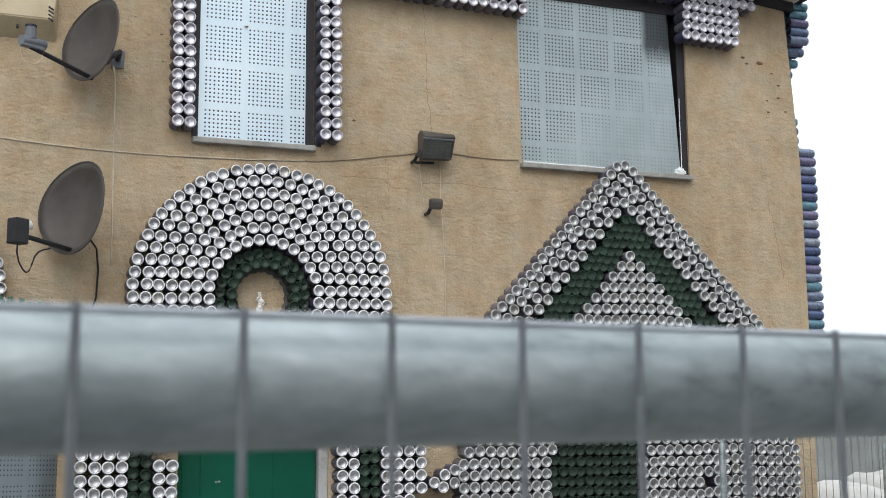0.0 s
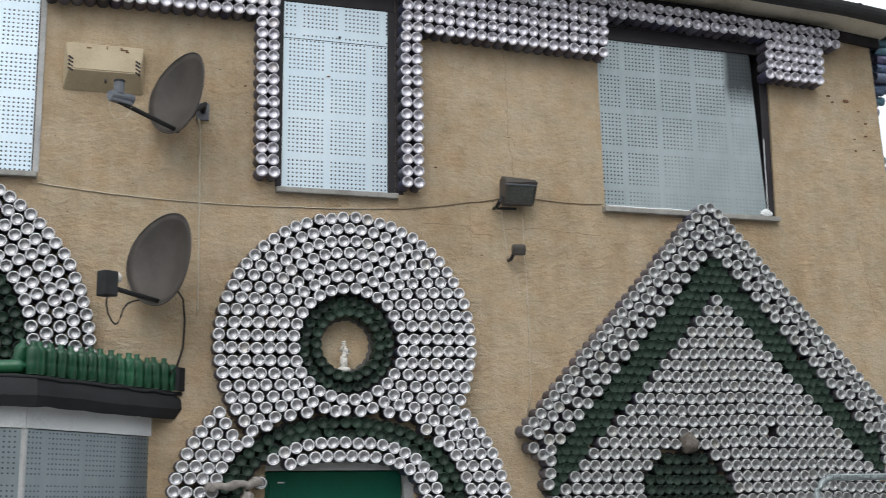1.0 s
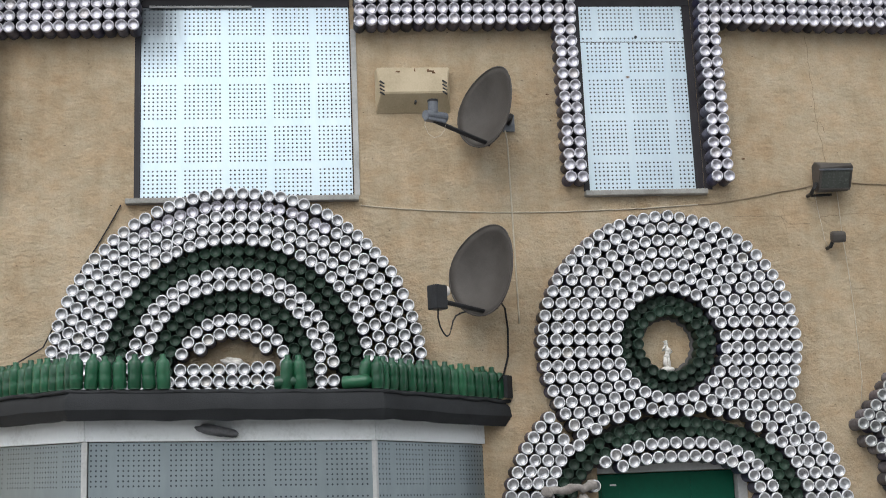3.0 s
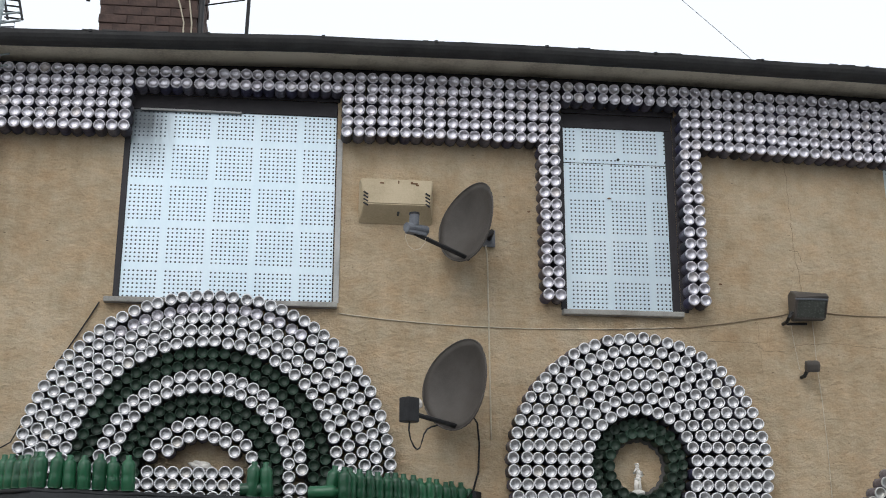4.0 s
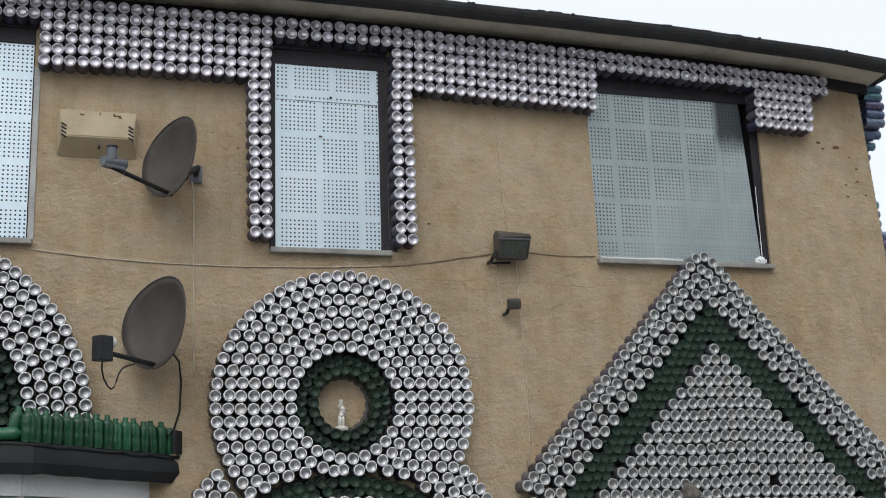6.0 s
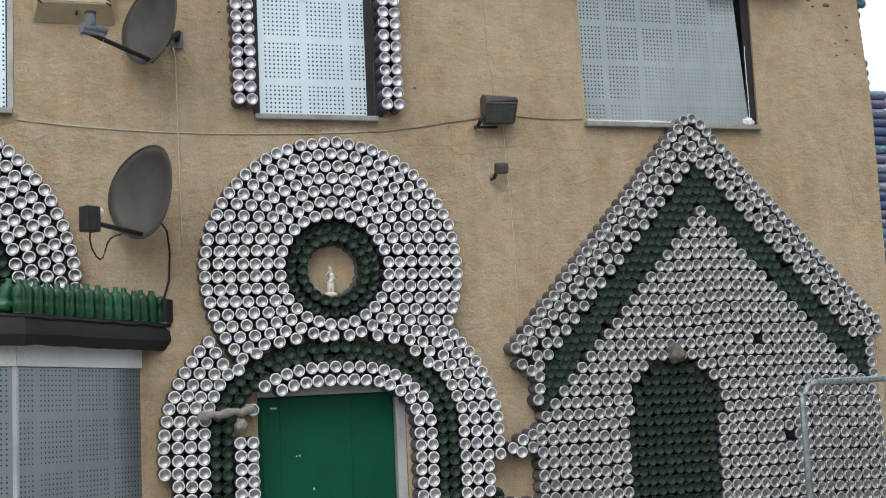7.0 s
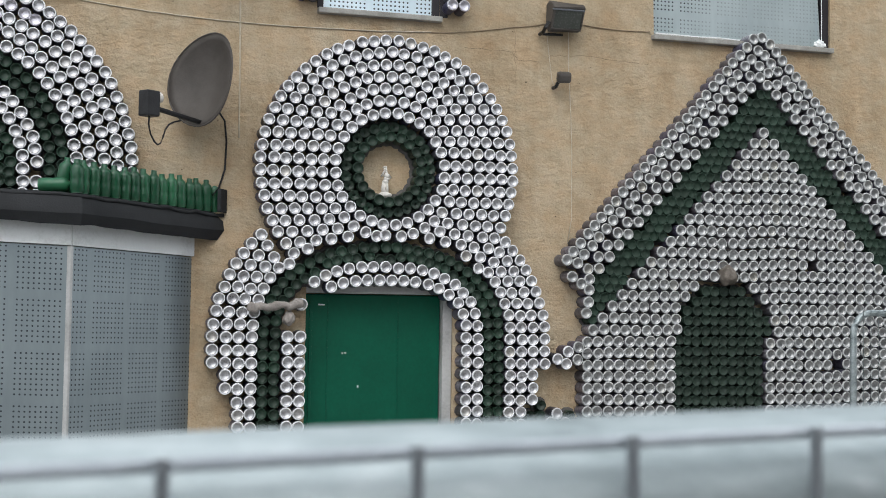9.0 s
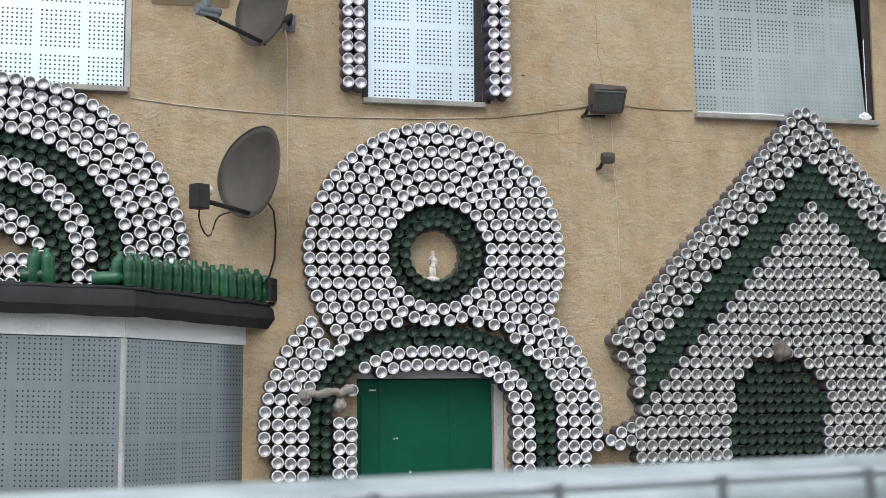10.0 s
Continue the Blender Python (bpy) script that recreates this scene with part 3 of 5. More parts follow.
def along(a, b, lo, hi, front, back, z0, z1, bevel=0.003):
    """A box lying between fractions lo and hi of the line from a to b, from depth front to back of that line."""
    a, b = Vector((*a, 0)), Vector((*b, 0))
    u = (b - a).normalized()
    m = Matrix.Translation(a) @ Matrix((u, Vector((-u.y, u.x, 0)), Vector((0, 0, 1)))).transposed().to_4x4()
    n = (b - a).length
    return boxed((lo * n, front, z0), (hi * n, back, z1), bevel, m)


for a, b in ((B0, B1), (B1, B2), (B2, B3)):
    part("apron", along(a, b, 0, 1, 0.02, 0.15, 0.1, 0.72), RENDER, bay)
    part("sill", along(a, b, 0, 1, -0.04, 0.12, 0.721, 0.76), SILL, bay)
    part("lintel_board", along(a, b, 0.002, 0.998, -0.004, 0.10, 2.318, 2.432), WHITEPAINT, bay, "white painted board over the screens")
    part("corner_post", along(a, b, -0.010, 0.010, -0.004, 0.06, 0.761, 2.317), OLDPAINT, bay)
    n_screens = 1
    for k in range(n_screens):
        f0, f1 = 0.013 + k * 0.97 / n_screens, 0.024 + (k + 1) * 0.965 / n_screens
        ln = (Vector(b) - Vector(a)).length
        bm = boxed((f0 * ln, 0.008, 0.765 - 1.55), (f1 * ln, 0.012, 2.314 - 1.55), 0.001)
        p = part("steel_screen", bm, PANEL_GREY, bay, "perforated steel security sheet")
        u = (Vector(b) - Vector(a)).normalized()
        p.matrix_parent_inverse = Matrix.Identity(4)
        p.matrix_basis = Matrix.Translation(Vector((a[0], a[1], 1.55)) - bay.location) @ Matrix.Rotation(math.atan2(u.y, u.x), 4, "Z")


def slab(points, z0, z1, bevel=0.008):
    bm = bmesh.new()
    lo = [bm.verts.new((x, y, z0)) for x, y in points]
    hi = [bm.verts.new((x, y, z1)) for x, y in points]
    n = len(points)
    bm.faces.new(lo[::-1])
    bm.faces.new(hi)
    for k in range(n):
        bm.faces.new((lo[k], lo[(k + 1) % n], hi[(k + 1) % n], hi[k]))
    if bevel:
        bmesh.ops.bevel(bm, geom=list(bm.edges), offset=bevel, segments=2, affect="EDGES")
    bmesh.ops.recalc_face_normals(bm, faces=bm.faces)
    return bm


EDGE = [(-3.78, -0.003), (-3.10, -0.72), (-1.600, -0.72), (-0.885, -0.003)]
broof = root("bay_roof", "flat black felted bay roof with a lumpy rolled edge", "roof", at=(-2.33, -0.3, 2.46))
def fascia(outer, inner, z_top, z_mid, z_low, wave):
    """A felted fascia round the bay: an upright face that bellies a little, tucked in at the bottom."""
    bm = bmesh.new()
    rings = []
    n = 16
    for (ax, ay), (bx, by), (cx, cy), (dx, dy) in zip(outer, outer[1:], inner, inner[1:]):
        for k in range(n + (1 if bx == outer[-1][0] else 0)):
            g = k / n
            o, i = Vector((ax + (bx - ax) * g, ay + (by - ay) * g)), Vector((cx + (dx - cx) * g, cy + (dy - cy) * g))
            w = wave * noise.noise(Vector((o.x * 4, o.y * 4, 0)))
            cut = wave * 0.9 * noise.noise(Vector((o.x * 7, o.y * 7, 3)))
            rings.append([bm.verts.new((p.x, p.y, z)) for p, z in ((i.lerp(o, 0.1), z_top + 0.002), (o.lerp(i, 0.45), z_top - 0.003), (o.lerp(i, 0.02), (z_top + z_mid) / 2 + w), (o.lerp(i, -0.05), z_mid + w), (o.lerp(i, 0.28), z_low + cut), (i, z_low + 0.004 + cut), (i, z_top - 0.03))])
    for a, b in zip(rings, rings[1:]):
        for k in range(7):
            bm.faces.new((a[k], a[(k + 1) % 7], b[(k + 1) % 7], b[k]))
    bm.faces.new(rings[0])
    bm.faces.new(rings[-1][::-1])
    bmesh.ops.recalc_face_normals(bm, faces=bm.faces)
    for a, b in zip(rings, rings[1:]):
        for k in (0, 1, 3, 4, 5, 6):
            bm.edges.get((a[k], b[k])).smooth = False
    for r in (rings[0], rings[16], rings[32], rings[-1]):
        for k in range(7):
            e = bm.edges.get((r[k], r[(k + 1) % 7]))
            e.smooth = False
    return bm


part("deck", slab([(-3.745, -0.003), (-3.085, -0.68), (-1.610, -0.68), (-0.925, -0.003)], 2.520, 2.560, 0.004), FELT, broof)
part("fascia", fascia(EDGE, [(-3.66, -0.003), (-3.05, -0.655), (-1.625, -0.655), (-1.0, -0.003)], 2.560, 2.462, 2.412, 0.012), FELT, broof, "deep sagging felt fascia", True)
bm = bmesh.new()
pts = []
for (ax, ay), (bx, by) in zip(EDGE, EDGE[1:]):
    for k in range(14):
        f = k / 14
        pts.append((ax + (bx - ax) * f, ay + (by - ay) * f + 0.026, 2.546 + random.uniform(-0.006, 0.006)))
pts.append((*EDGE[-1], 2.548))
tube_along(bm, pts, 0.010, 8)
part("rolled_edge", bm, FELT, broof, smooth=True)
part("end_flap", slab([(-0.925, -0.055), (-0.905, -0.06), (-0.868, -0.006), (-0.888, -0.004)], 2.561, 2.685, 0.002), FELT, broof, "upturned end of the felt")
for piece in list(bay.children) + list(broof.children):
    settle(piece)


# ---- cans and bottle bases set in the wall ----
def can_mesh(name, profile, segs, mats, split, sharp=(), oval=0.0):
    """A piece turned about the y axis, standing out from the wall towards -y; faces outside ring `split` take the second material."""
    bm = bmesh.new()
    revolve(bm, profile, segs, Matrix.Rotation(radians(90), 4, "X"))
    if oval:
        for v in bm.verts:
            v.co.x, v.co.z = v.co.x * (1 + oval), v.co.z * (1 - oval)
    me = bpy.data.meshes.new(name)
    bm.to_mesh(me)
    bm.free()
    for m in mats:
        me.materials.append(m)
    me.polygons.foreach_set("use_smooth", [True] * len(me.polygons))
    for e in me.edges:
        a, b = e.vertices
        if a // segs == b // segs and a // segs in sharp:
            e.use_edge_sharp = True
    me.polygons.foreach_set("material_index", [sum(k // segs >= s for s in split) for k in range(len(me.polygons))])
    return me


CAN_PROFILE = [(0.0327, 0.0), (0.0328, 0.1060), (0.0323, 0.1092), (0.0315, 0.1120), (0.0306, 0.1141), (0.0285, 0.1150), (0.0264, 0.1141), (0.0254, 0.1106), (0.0248, 0.1076), (0.0226, 0.1054), (0.0178, 0.1028), (0.0095, 0.1010), (0.0, 0.1004)]
CAN_PROFILE = [(r * 1.022, h) for r, h in CAN_PROFILE]
DENT_PROFILE = [(r * 0.995, h - (0.0008 if r > 0.026 else 0.0016)) for r, h in CAN_PROFILE]
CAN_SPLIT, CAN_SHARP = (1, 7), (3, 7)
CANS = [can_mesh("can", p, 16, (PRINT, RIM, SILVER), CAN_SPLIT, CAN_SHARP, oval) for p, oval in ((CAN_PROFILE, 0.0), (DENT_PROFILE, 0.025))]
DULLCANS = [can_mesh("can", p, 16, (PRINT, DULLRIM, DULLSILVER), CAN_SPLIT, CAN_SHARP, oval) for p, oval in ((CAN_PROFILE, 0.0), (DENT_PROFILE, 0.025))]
SHADECANS = [can_mesh("can", p, 16, (PRINT, SHADERIM, SHADESILVER), CAN_SPLIT, CAN_SHARP, oval) for p, oval in ((CAN_PROFILE, 0.0), (DENT_PROFILE, 0.025))]
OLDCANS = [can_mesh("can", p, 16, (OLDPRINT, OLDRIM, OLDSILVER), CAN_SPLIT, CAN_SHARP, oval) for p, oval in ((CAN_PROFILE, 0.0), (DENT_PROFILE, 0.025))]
BLUECANS = [can_mesh("blue_can", [(r * 0.92, h if h < 0.01 else h + 0.032) for r, h in CAN_PROFILE], 16, (BLUE, OLDRIM, OLDSILVER), CAN_SPLIT, CAN_SHARP)]
BASE_PROFILE = [(0.0280, 0.0), (0.0283, 0.088), (0.0277, 0.0940), (0.0262, 0.0968), (0.0246, 0.0966), (0.0230, 0.0935), (0.0198, 0.0862), (0.0110, 0.0820), (0.0, 0.0812)]
BASE_PROFILE = [(r * 1.09, h) for r, h in BASE_PROFILE]
BASES = [can_mesh("bottle_base", BASE_PROFILE, 14, (GREEN,), ())]
OLDBASES = [can_mesh("bottle_base", [(r, h if h < 0.09 else 0.09 + (h - 0.09) * 0.6) for r, h in BASE_PROFILE], 14, (OLDGREEN,), ())]
DUSTBASES = [can_mesh("bottle_base", BASE_PROFILE, 14, (DUSTY,), ())]
DEEP = [can_mesh("bottle_base", [(r, h * 0.62) for r, h in BASE_PROFILE[:-2]] + [(0.0070, 0.0560), (0.0050, 0.0440), (0.0, 0.0430)], 14, (GREEN,), ())]


class Field:
    """Places of pieces on the wall; a place that would cut into one already taken is left out."""

    def __init__(self, gap=0.057):
        self.gap, self.cell, self.spots = gap, {}, []

    def free(self, x, z, gap):
        i, j = math.floor(x / 0.1), math.floor(z / 0.1)
        for a in (i - 1, i, i + 1):
            for b in (j - 1, j, j + 1):
                for u, v in self.cell.get((a, b), ()):
                    if (u - x) ** 2 + (v - z) ** 2 < gap * gap:
                        return False
        return True

    def put(self, x, z, kind="can", loose=0.0016, gap=None):
        x, z = x + random.uniform(-loose, loose), z + random.uniform(-loose, loose)
        if not self.free(x, z, gap or self.gap):
            return False
        self.cell.setdefault((math.floor(x / 0.1), math.floor(z / 0.1)), []).append((x, z))
        self.spots.append((x, z, kind))
        return True


def joined(name, places, meshes, parent):
    """Many pieces as one mesh."""
    verts, faces, index, hard, base = [], [], [], [], 0
    cache = []
    for me in meshes:
        co = np.empty(len(me.vertices) * 3)
        me.vertices.foreach_get("co", co)
        cache.append((co.reshape(-1, 3), [tuple(p.vertices) for p in me.polygons], [p.material_index for p in me.polygons], [tuple(e.vertices) for e in me.edges if e.use_edge_sharp]))
    for k, m in enumerate(places):
        co, fa, mi, ha = cache[k % len(cache)]
        a = np.array(m)
        verts.append(co @ a[:3, :3].T + a[:3, 3])
        faces += [tuple(i + base for i in f) for f in fa]
        index += mi
        hard += [(min(i, j) + base, max(i, j) + base) for i, j in ha]
        base += len(co)
    me = bpy.data.meshes.new(name)
    me.from_pydata(np.concatenate(verts).tolist(), [], faces)
    for m in meshes[0].materials:
        me.materials.append(m)
    me.polygons.foreach_set("material_index", index)
    me.polygons.foreach_set("use_smooth", [True] * len(faces))
    hard = set(hard)
    flags = [(min(e.vertices), max(e.vertices)) in hard for e in me.edges]
    me.edges.foreach_set("use_edge_sharp", flags)
    o = new(name, me)
    o.parent = parent
    o.matrix_parent_inverse = Matrix.Translation(parent.location).inverted()
    return tagged(o, kind="stuff")


def set_in(parent, field, kinds, heart=(0.0, 3.0), turn=None):
    """Builds a field's pieces: the 300 of each kind that lie nearest to heart as parts, what is left joined."""
    back = Matrix.Translation(parent.location).inverted()
    for kind, (name, meshes, rest) in kinds.items():
        spots = sorted((s for s in field.spots if s[2] == kind), key=lambda s: (s[0] - heart[0]) ** 2 + (s[1] - heart[1]) ** 2)
        places = []
        for x, z, _ in spots:
            y = random.uniform(-0.006, 0.003) + (0.024 if kind == "sunk" else 0.0)
            m = Matrix.Translation((x, y, z)) @ Euler((random.gauss(0, 0.014), 0, random.gauss(0, 0.014))).to_matrix().to_4x4() @ Matrix.Rotation(random.uniform(0, 6.28), 4, "Y")
            places.append(turn @ m if turn else m)
        for k, m in enumerate(places[:300]):
            o = new(name, meshes[(k * 7 // 3) % len(meshes)])
            o.parent, o.matrix_parent_inverse, o.matrix_basis = parent, back, m
        if len(places) > 300:
            joined(rest, places[300:], meshes, parent)


def gap_shade_under(parent, field, turn=None):
    """Dark dabs on the wall behind the pieces, painting the shade of their gaps, as one uneven bed."""
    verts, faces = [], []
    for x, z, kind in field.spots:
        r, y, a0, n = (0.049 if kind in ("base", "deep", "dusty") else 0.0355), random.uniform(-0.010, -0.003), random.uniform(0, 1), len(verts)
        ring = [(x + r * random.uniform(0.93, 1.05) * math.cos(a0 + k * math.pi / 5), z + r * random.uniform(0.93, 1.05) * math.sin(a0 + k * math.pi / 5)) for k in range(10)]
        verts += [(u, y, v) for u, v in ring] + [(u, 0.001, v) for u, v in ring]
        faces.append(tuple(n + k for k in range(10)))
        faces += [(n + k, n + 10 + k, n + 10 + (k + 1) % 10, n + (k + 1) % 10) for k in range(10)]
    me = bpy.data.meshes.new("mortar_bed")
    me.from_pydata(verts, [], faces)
    me.materials.append(GAPSHADE)
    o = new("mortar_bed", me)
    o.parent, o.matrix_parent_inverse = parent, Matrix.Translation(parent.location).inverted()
    return tagged(o, "dark dabs painting the shade between the cans", kind="stuff")


def arc_points(centre, r, a0, a1, pitch):
    n = max(1, round(r * abs(a1 - a0) / pitch))
    return [(centre[0] + r * math.cos(a0 + (a1 - a0) * k / n), centre[1] + r * math.sin(a0 + (a1 - a0) * k / n)) for k in range(n + 1)]


KIND_OLD = {"dusty": ("bottle_base", DUSTBASES, "base_remainder"), "can": ("can", OLDCANS, "can_remainder"), "base": ("bottle_base", OLDBASES, "base_remainder")}
# sunk cans take the painted shade tones too, as they stand deeper
KIND_DULL = {"sunk": ("can", SHADECANS, "can_remainder"), "can": ("can", DULLCANS, "can_remainder"), "base": ("bottle_base", BASES, "base_remainder")}
KIND_BOTH = {"can": ("can", CANS, "can_remainder"), "base": ("bottle_base", BASES, "base_remainder"), "deep": ("deep_bottle_base", DEEP, "deep_remainder")}


def frieze_z(x):
    return 4.718 - (0.030 * (x - 0.35) if x > 0.35 else 0.0) - (0.017 * (-1.2 - x) if x < -1.2 else 0.0)


# frieze under the eaves, stepping down between the windows
f = Field(0.05)


def run(x0, x1, n, rows):
    for k in range(n):
        x = x0 + (x1 - x0) * k / (n - 1)
        for r in rows:
            f.put(x + 0.0016 * r, frieze_z(x) + 0.0663 * r)


run(-4.69, -2.90, 28, range(6))
run(-2.828, -1.716, 18, (4, 5))
run(-1.648, -0.436, 19, range(6))
run(-0.362, 0.276, 10, (4, 5))
run(0.345, 1.602, 20, range(6))
run(1.672, 2.704, 17, (4, 5))
run(2.778, 3.145, 7, range(4))
run(2.768, 3.275, 9, (4, 5))
for x0, x1, z0 in ((-0.502, -0.436, 3.786), (0.345, 0.411, 3.772), (-3.745, -3.680, 3.79)):
    top = frieze_z(x0) - 0.0663
    n = round((top - z0) / 0.0663)
    for k in range(n + 1):
        z = top + (z0 - top) * k / n
        lean = 0.014 * k / n if x0 < 0 else 0.006 * k / n
        f.put(x0 + lean - 0.006, z)
        f.put(x1 + lean - 0.006, z)
frieze = root("can_frieze", "stepped frieze of silver drink cans under the eaves", "can mural", "can murals", at=(-0.5, -0.05, 4.7))
set_in(frieze, f, {"can": ("can", SHADECANS, "can_remainder")}, (0.0, 4.4))
gap_shade_under(frieze, f)

# the rainbow over the bay
f = Field(0.052)
for k in range(8):
    f.put(-2.640 + 0.0663 * k, 2.768, "can", 0.002)
for k in range(9):
    f.put(-2.701 + 0.0655 * k, 2.706, "can", 0.002)
    f.put(-2.690 + 0.0655 * k, 2.642, "can", 0.002)
RINGS = [(0.969, "can"), (0.9055, "can"), (0.842, "can"), (0.7785, "can"), (0.715, "can"), (0.530, "can"), (0.466, "can"), (0.282, "can"), (0.213, "can"), (0.654, "base"), (0.594, "base"), (0.404, "base"), (0.346, "base")]
for i, (r, kind) in enumerate(RINGS):
    cx = -2.369 + 0.029 * max(0.0, (r - 0.6) / 0.37)
    shift = 0.5 * 0.067 / r if i % 2 else 0
    for x, z in arc_points((cx, 2.752), r, shift, math.pi - shift, 0.0678 if kind == "can" else 0.0605):
        sunk = r == 0.9055 and abs(x - cx) < 0.52 and z > 2.9
        f.put(x, z, "sunk" if sunk else kind, 0.003, None if kind == "can" else 0.046)
    for sign in (-1, 1):
        for z in (2.688, 2.622):
            f.put(cx + sign * r, z, kind, 0.003, None if kind == "can" else 0.046)
for r0, r1 in ((0.585, 0.665), (0.335, 0.415)):
    for j in range(60):
        for i in range(130):
            x, z = -3.15 + 0.0125 * i, 2.64 + 0.0135 * j
            if r0 < math.dist((x, z), (-2.365, 2.752)) < r1:
                f.put(x, z, "base", 0.002, 0.047)
arch = root("rainbow_mural", "rainbow of silver can bases and green bottle bases over the bay", "can mural", "can murals", at=(-2.36, -0.05, 2.6))
set_in(arch, f, KIND_DULL, (-2.1, 3.2))
gap_shade_under(arch, f)

# the round mural with its niche, and the surround of the door under it
f = Field(0.0555)
RC = (0.005, 2.835)


def hoop_h(a):
    return 0.324 + (a - 0.465) * 1.065


def inside_hoop(x, z, a):
    if z < 1.9:
        return abs(x + 0.01) < a
    return (abs(x + 0.01) / a) ** 2.25 + ((z - 1.9) / hoop_h(a)) ** 2.25 < 1


for i in range(7):
    r = 0.309 + 0.0668 * i
    n = 28 + 6 * i
    for k in range(n):
        a = math.pi / 2 + 2 * math.pi * (k + 0.5 * ((i + 1) % 2)) / n
        x, z = RC[0] + r * math.cos(a), RC[1] + r * math.sin(a)
        if not inside_hoop(x, z, 0.690):
            f.put(x, z, "can", 0.0022)
for k in range(-3, 4):
    x = -0.016 + 0.0690 * k
    f.put(x, 2.466 + 0.95 * (x + 0.016) ** 2, "can", 0.002, 0.046)
for r, kind, pitch in ((0.240, "deep", 0.056), (0.181, "base", 0.056)):
    for x, z in arc_points(RC, r, 0.3, 0.3 + 2 * math.pi, pitch)[:-1]:
        f.put(x, z, kind, 0.003, 0.05)


def hoop_points(a, pitch, power):
    """Even steps along a hoop with straight legs, from its left foot over the top to its right foot."""
    h, pts = hoop_h(a), []
    for k in range(401):
        t = math.pi - math.pi * k / 400
        c, s = math.cos(t), math.sin(t)
        pts.append((-0.01 + a * math.copysign(abs(c) ** (2 / power), c), 1.9 + h * abs(s) ** (2 / power)))
    pts = [(-0.01 - a, 0.14), (-0.01 - a, 1.89)] + pts + [(-0.01 + a, 1.89), (-0.01 + a, 0.14)]
    runs = [0.0]
    for p, q in zip(pts, pts[1:]):
        runs.append(runs[-1] + math.dist(p, q))
    n = round(runs[-1] / pitch)
    at = [runs[-1] * k / n for k in range(n + 1)]
    return list(zip(np.interp(at, runs, [p[0] for p in pts]).tolist(), np.interp(at, runs, [p[1] for p in pts]).tolist()))


for a, kind, power in ((0.465, "can", 2.7), (0.532, "can", 2.5), (0.598, "base", 2.35), (0.660, "base", 2.3), (0.722, "can", 2.2), (0.790, "can", 2.1), (0.858, "can", 2.05), (0.927, "can", 2.0)):
    for x, z in hoop_points(a, 0.0682 if kind == "can" else 0.062, power):
        if a > 0.73 and math.dist((x, z), RC) < 0.70:
            continue
        if a > 0.92 and z < (1.72 if x < 0 else 1.76) or 0.84 < a < 0.92 and z < (1.61 if x < 0 else 1.56):
            continue
        if a < 0.54 and x < -0.36 and 1.97 < z < 2.19:
            continue
        if kind == "base" and z > 2.05:
            z -= 0.030 * min(1.0, (z - 2.05) / 0.25)
        f.put(x, z, kind, 0.0022, 0.048 if kind == "base" else None)
f.put(-0.472, 2.085, "can")
for j in range(60):
    for i in range(160):
        x, z = -0.80 + 0.010 * i, 2.46 - 0.010 * j
        if abs(x) > 0.36 and not inside_hoop(x, z, 0.690) and (math.dist((x, z), RC) < 0.715 or inside_hoop(x, z, 0.930)):
            f.put(x, z, "can", 0.0, 0.0585)
for j in range(150):
    for i in range(125):
        x, z = -0.75 + 0.012 * i, 2.40 - 0.015 * j
        if inside_hoop(x, z, 0.655 if z > 2.2 else 0.685) and not inside_hoop(x, z, 0.575) and z > 0.2:
            f.put(x, z, "base", 0.002, 0.0475)
for x, z in ((0.998, 1.796), (1.061, 1.839), (1.056, 1.767)):
    f.put(x, z, "can", 0.001)
for x, z in ((0.998, 1.485), (0.924, 1.396), (1.096, 1.390), (0.994, 1.319), (0.960, 1.437), (1.046, 1.437), (1.010, 1.392), (0.950, 1.340), (1.050, 1.335)):
    f.put(x, z, "can", 0.001, 0.045)
for k in range(5):
    for j in range(16):
        x, z = 0.86 + 0.060 * k, 1.53 - 0.060 * j
        if not (x > 0.93 and z > 1.48):
            f.put(x, z, "deep", 0.003, 0.052)
door_mural = root("door_mural", "round wreath and door surround of silver cans and green bottle bases", "can mural", "can murals", at=(0, -0.05, 0.1))
set_in(door_mural, f, KIND_BOTH, (0.0, 2.7))
gap_shade_under(door_mural, f)

# the gabled house picture beside the door
f = Field(0.0545)
EAVE_L, TOP_L = (1.040, 2.358), (2.250, 3.735)
EAVE_R, TOP_R = (3.500, 2.460), (2.300, 3.734)


def slope(foot, top, sign):
    """Length, direction and inward normal of one slope of the gable."""
    dx, dz = top[0] - foot[0], top[1] - foot[1]
    length = math.hypot(dx, dz)
    u = (dx / length, dz / length)
    return length, u, (u[1], -u[0]) if sign > 0 else (-u[1], u[0])


def rake(foot, top, sign, depth, n_back, kind, pitch, phase=0.0):
    """A row of pieces parallel to one slope of the gable, `depth` below its outer line."""
    length, u, w = slope(foot, top, sign)
    for k in range(-n_back, int(length / pitch) + 2):
        x = foot[0] + u[0] * pitch * (k + phase) + w[0] * depth
        z = foot[1] + u[1] * pitch * (k + phase) + w[1] * depth
        if (x - 2.277) * sign < 0.02 and z < 3.725:
            f.put(x, z, kind, 0.0035)


for depth, back, phase in ((0.0, 0, 0.0), (0.065, 0, 0.55)):
    rake(EAVE_L, TOP_L, 1, depth, back, "can", 0.0668, phase)
    rake(EAVE_R, TOP_R, -1, depth, back, "can", 0.0652, phase)


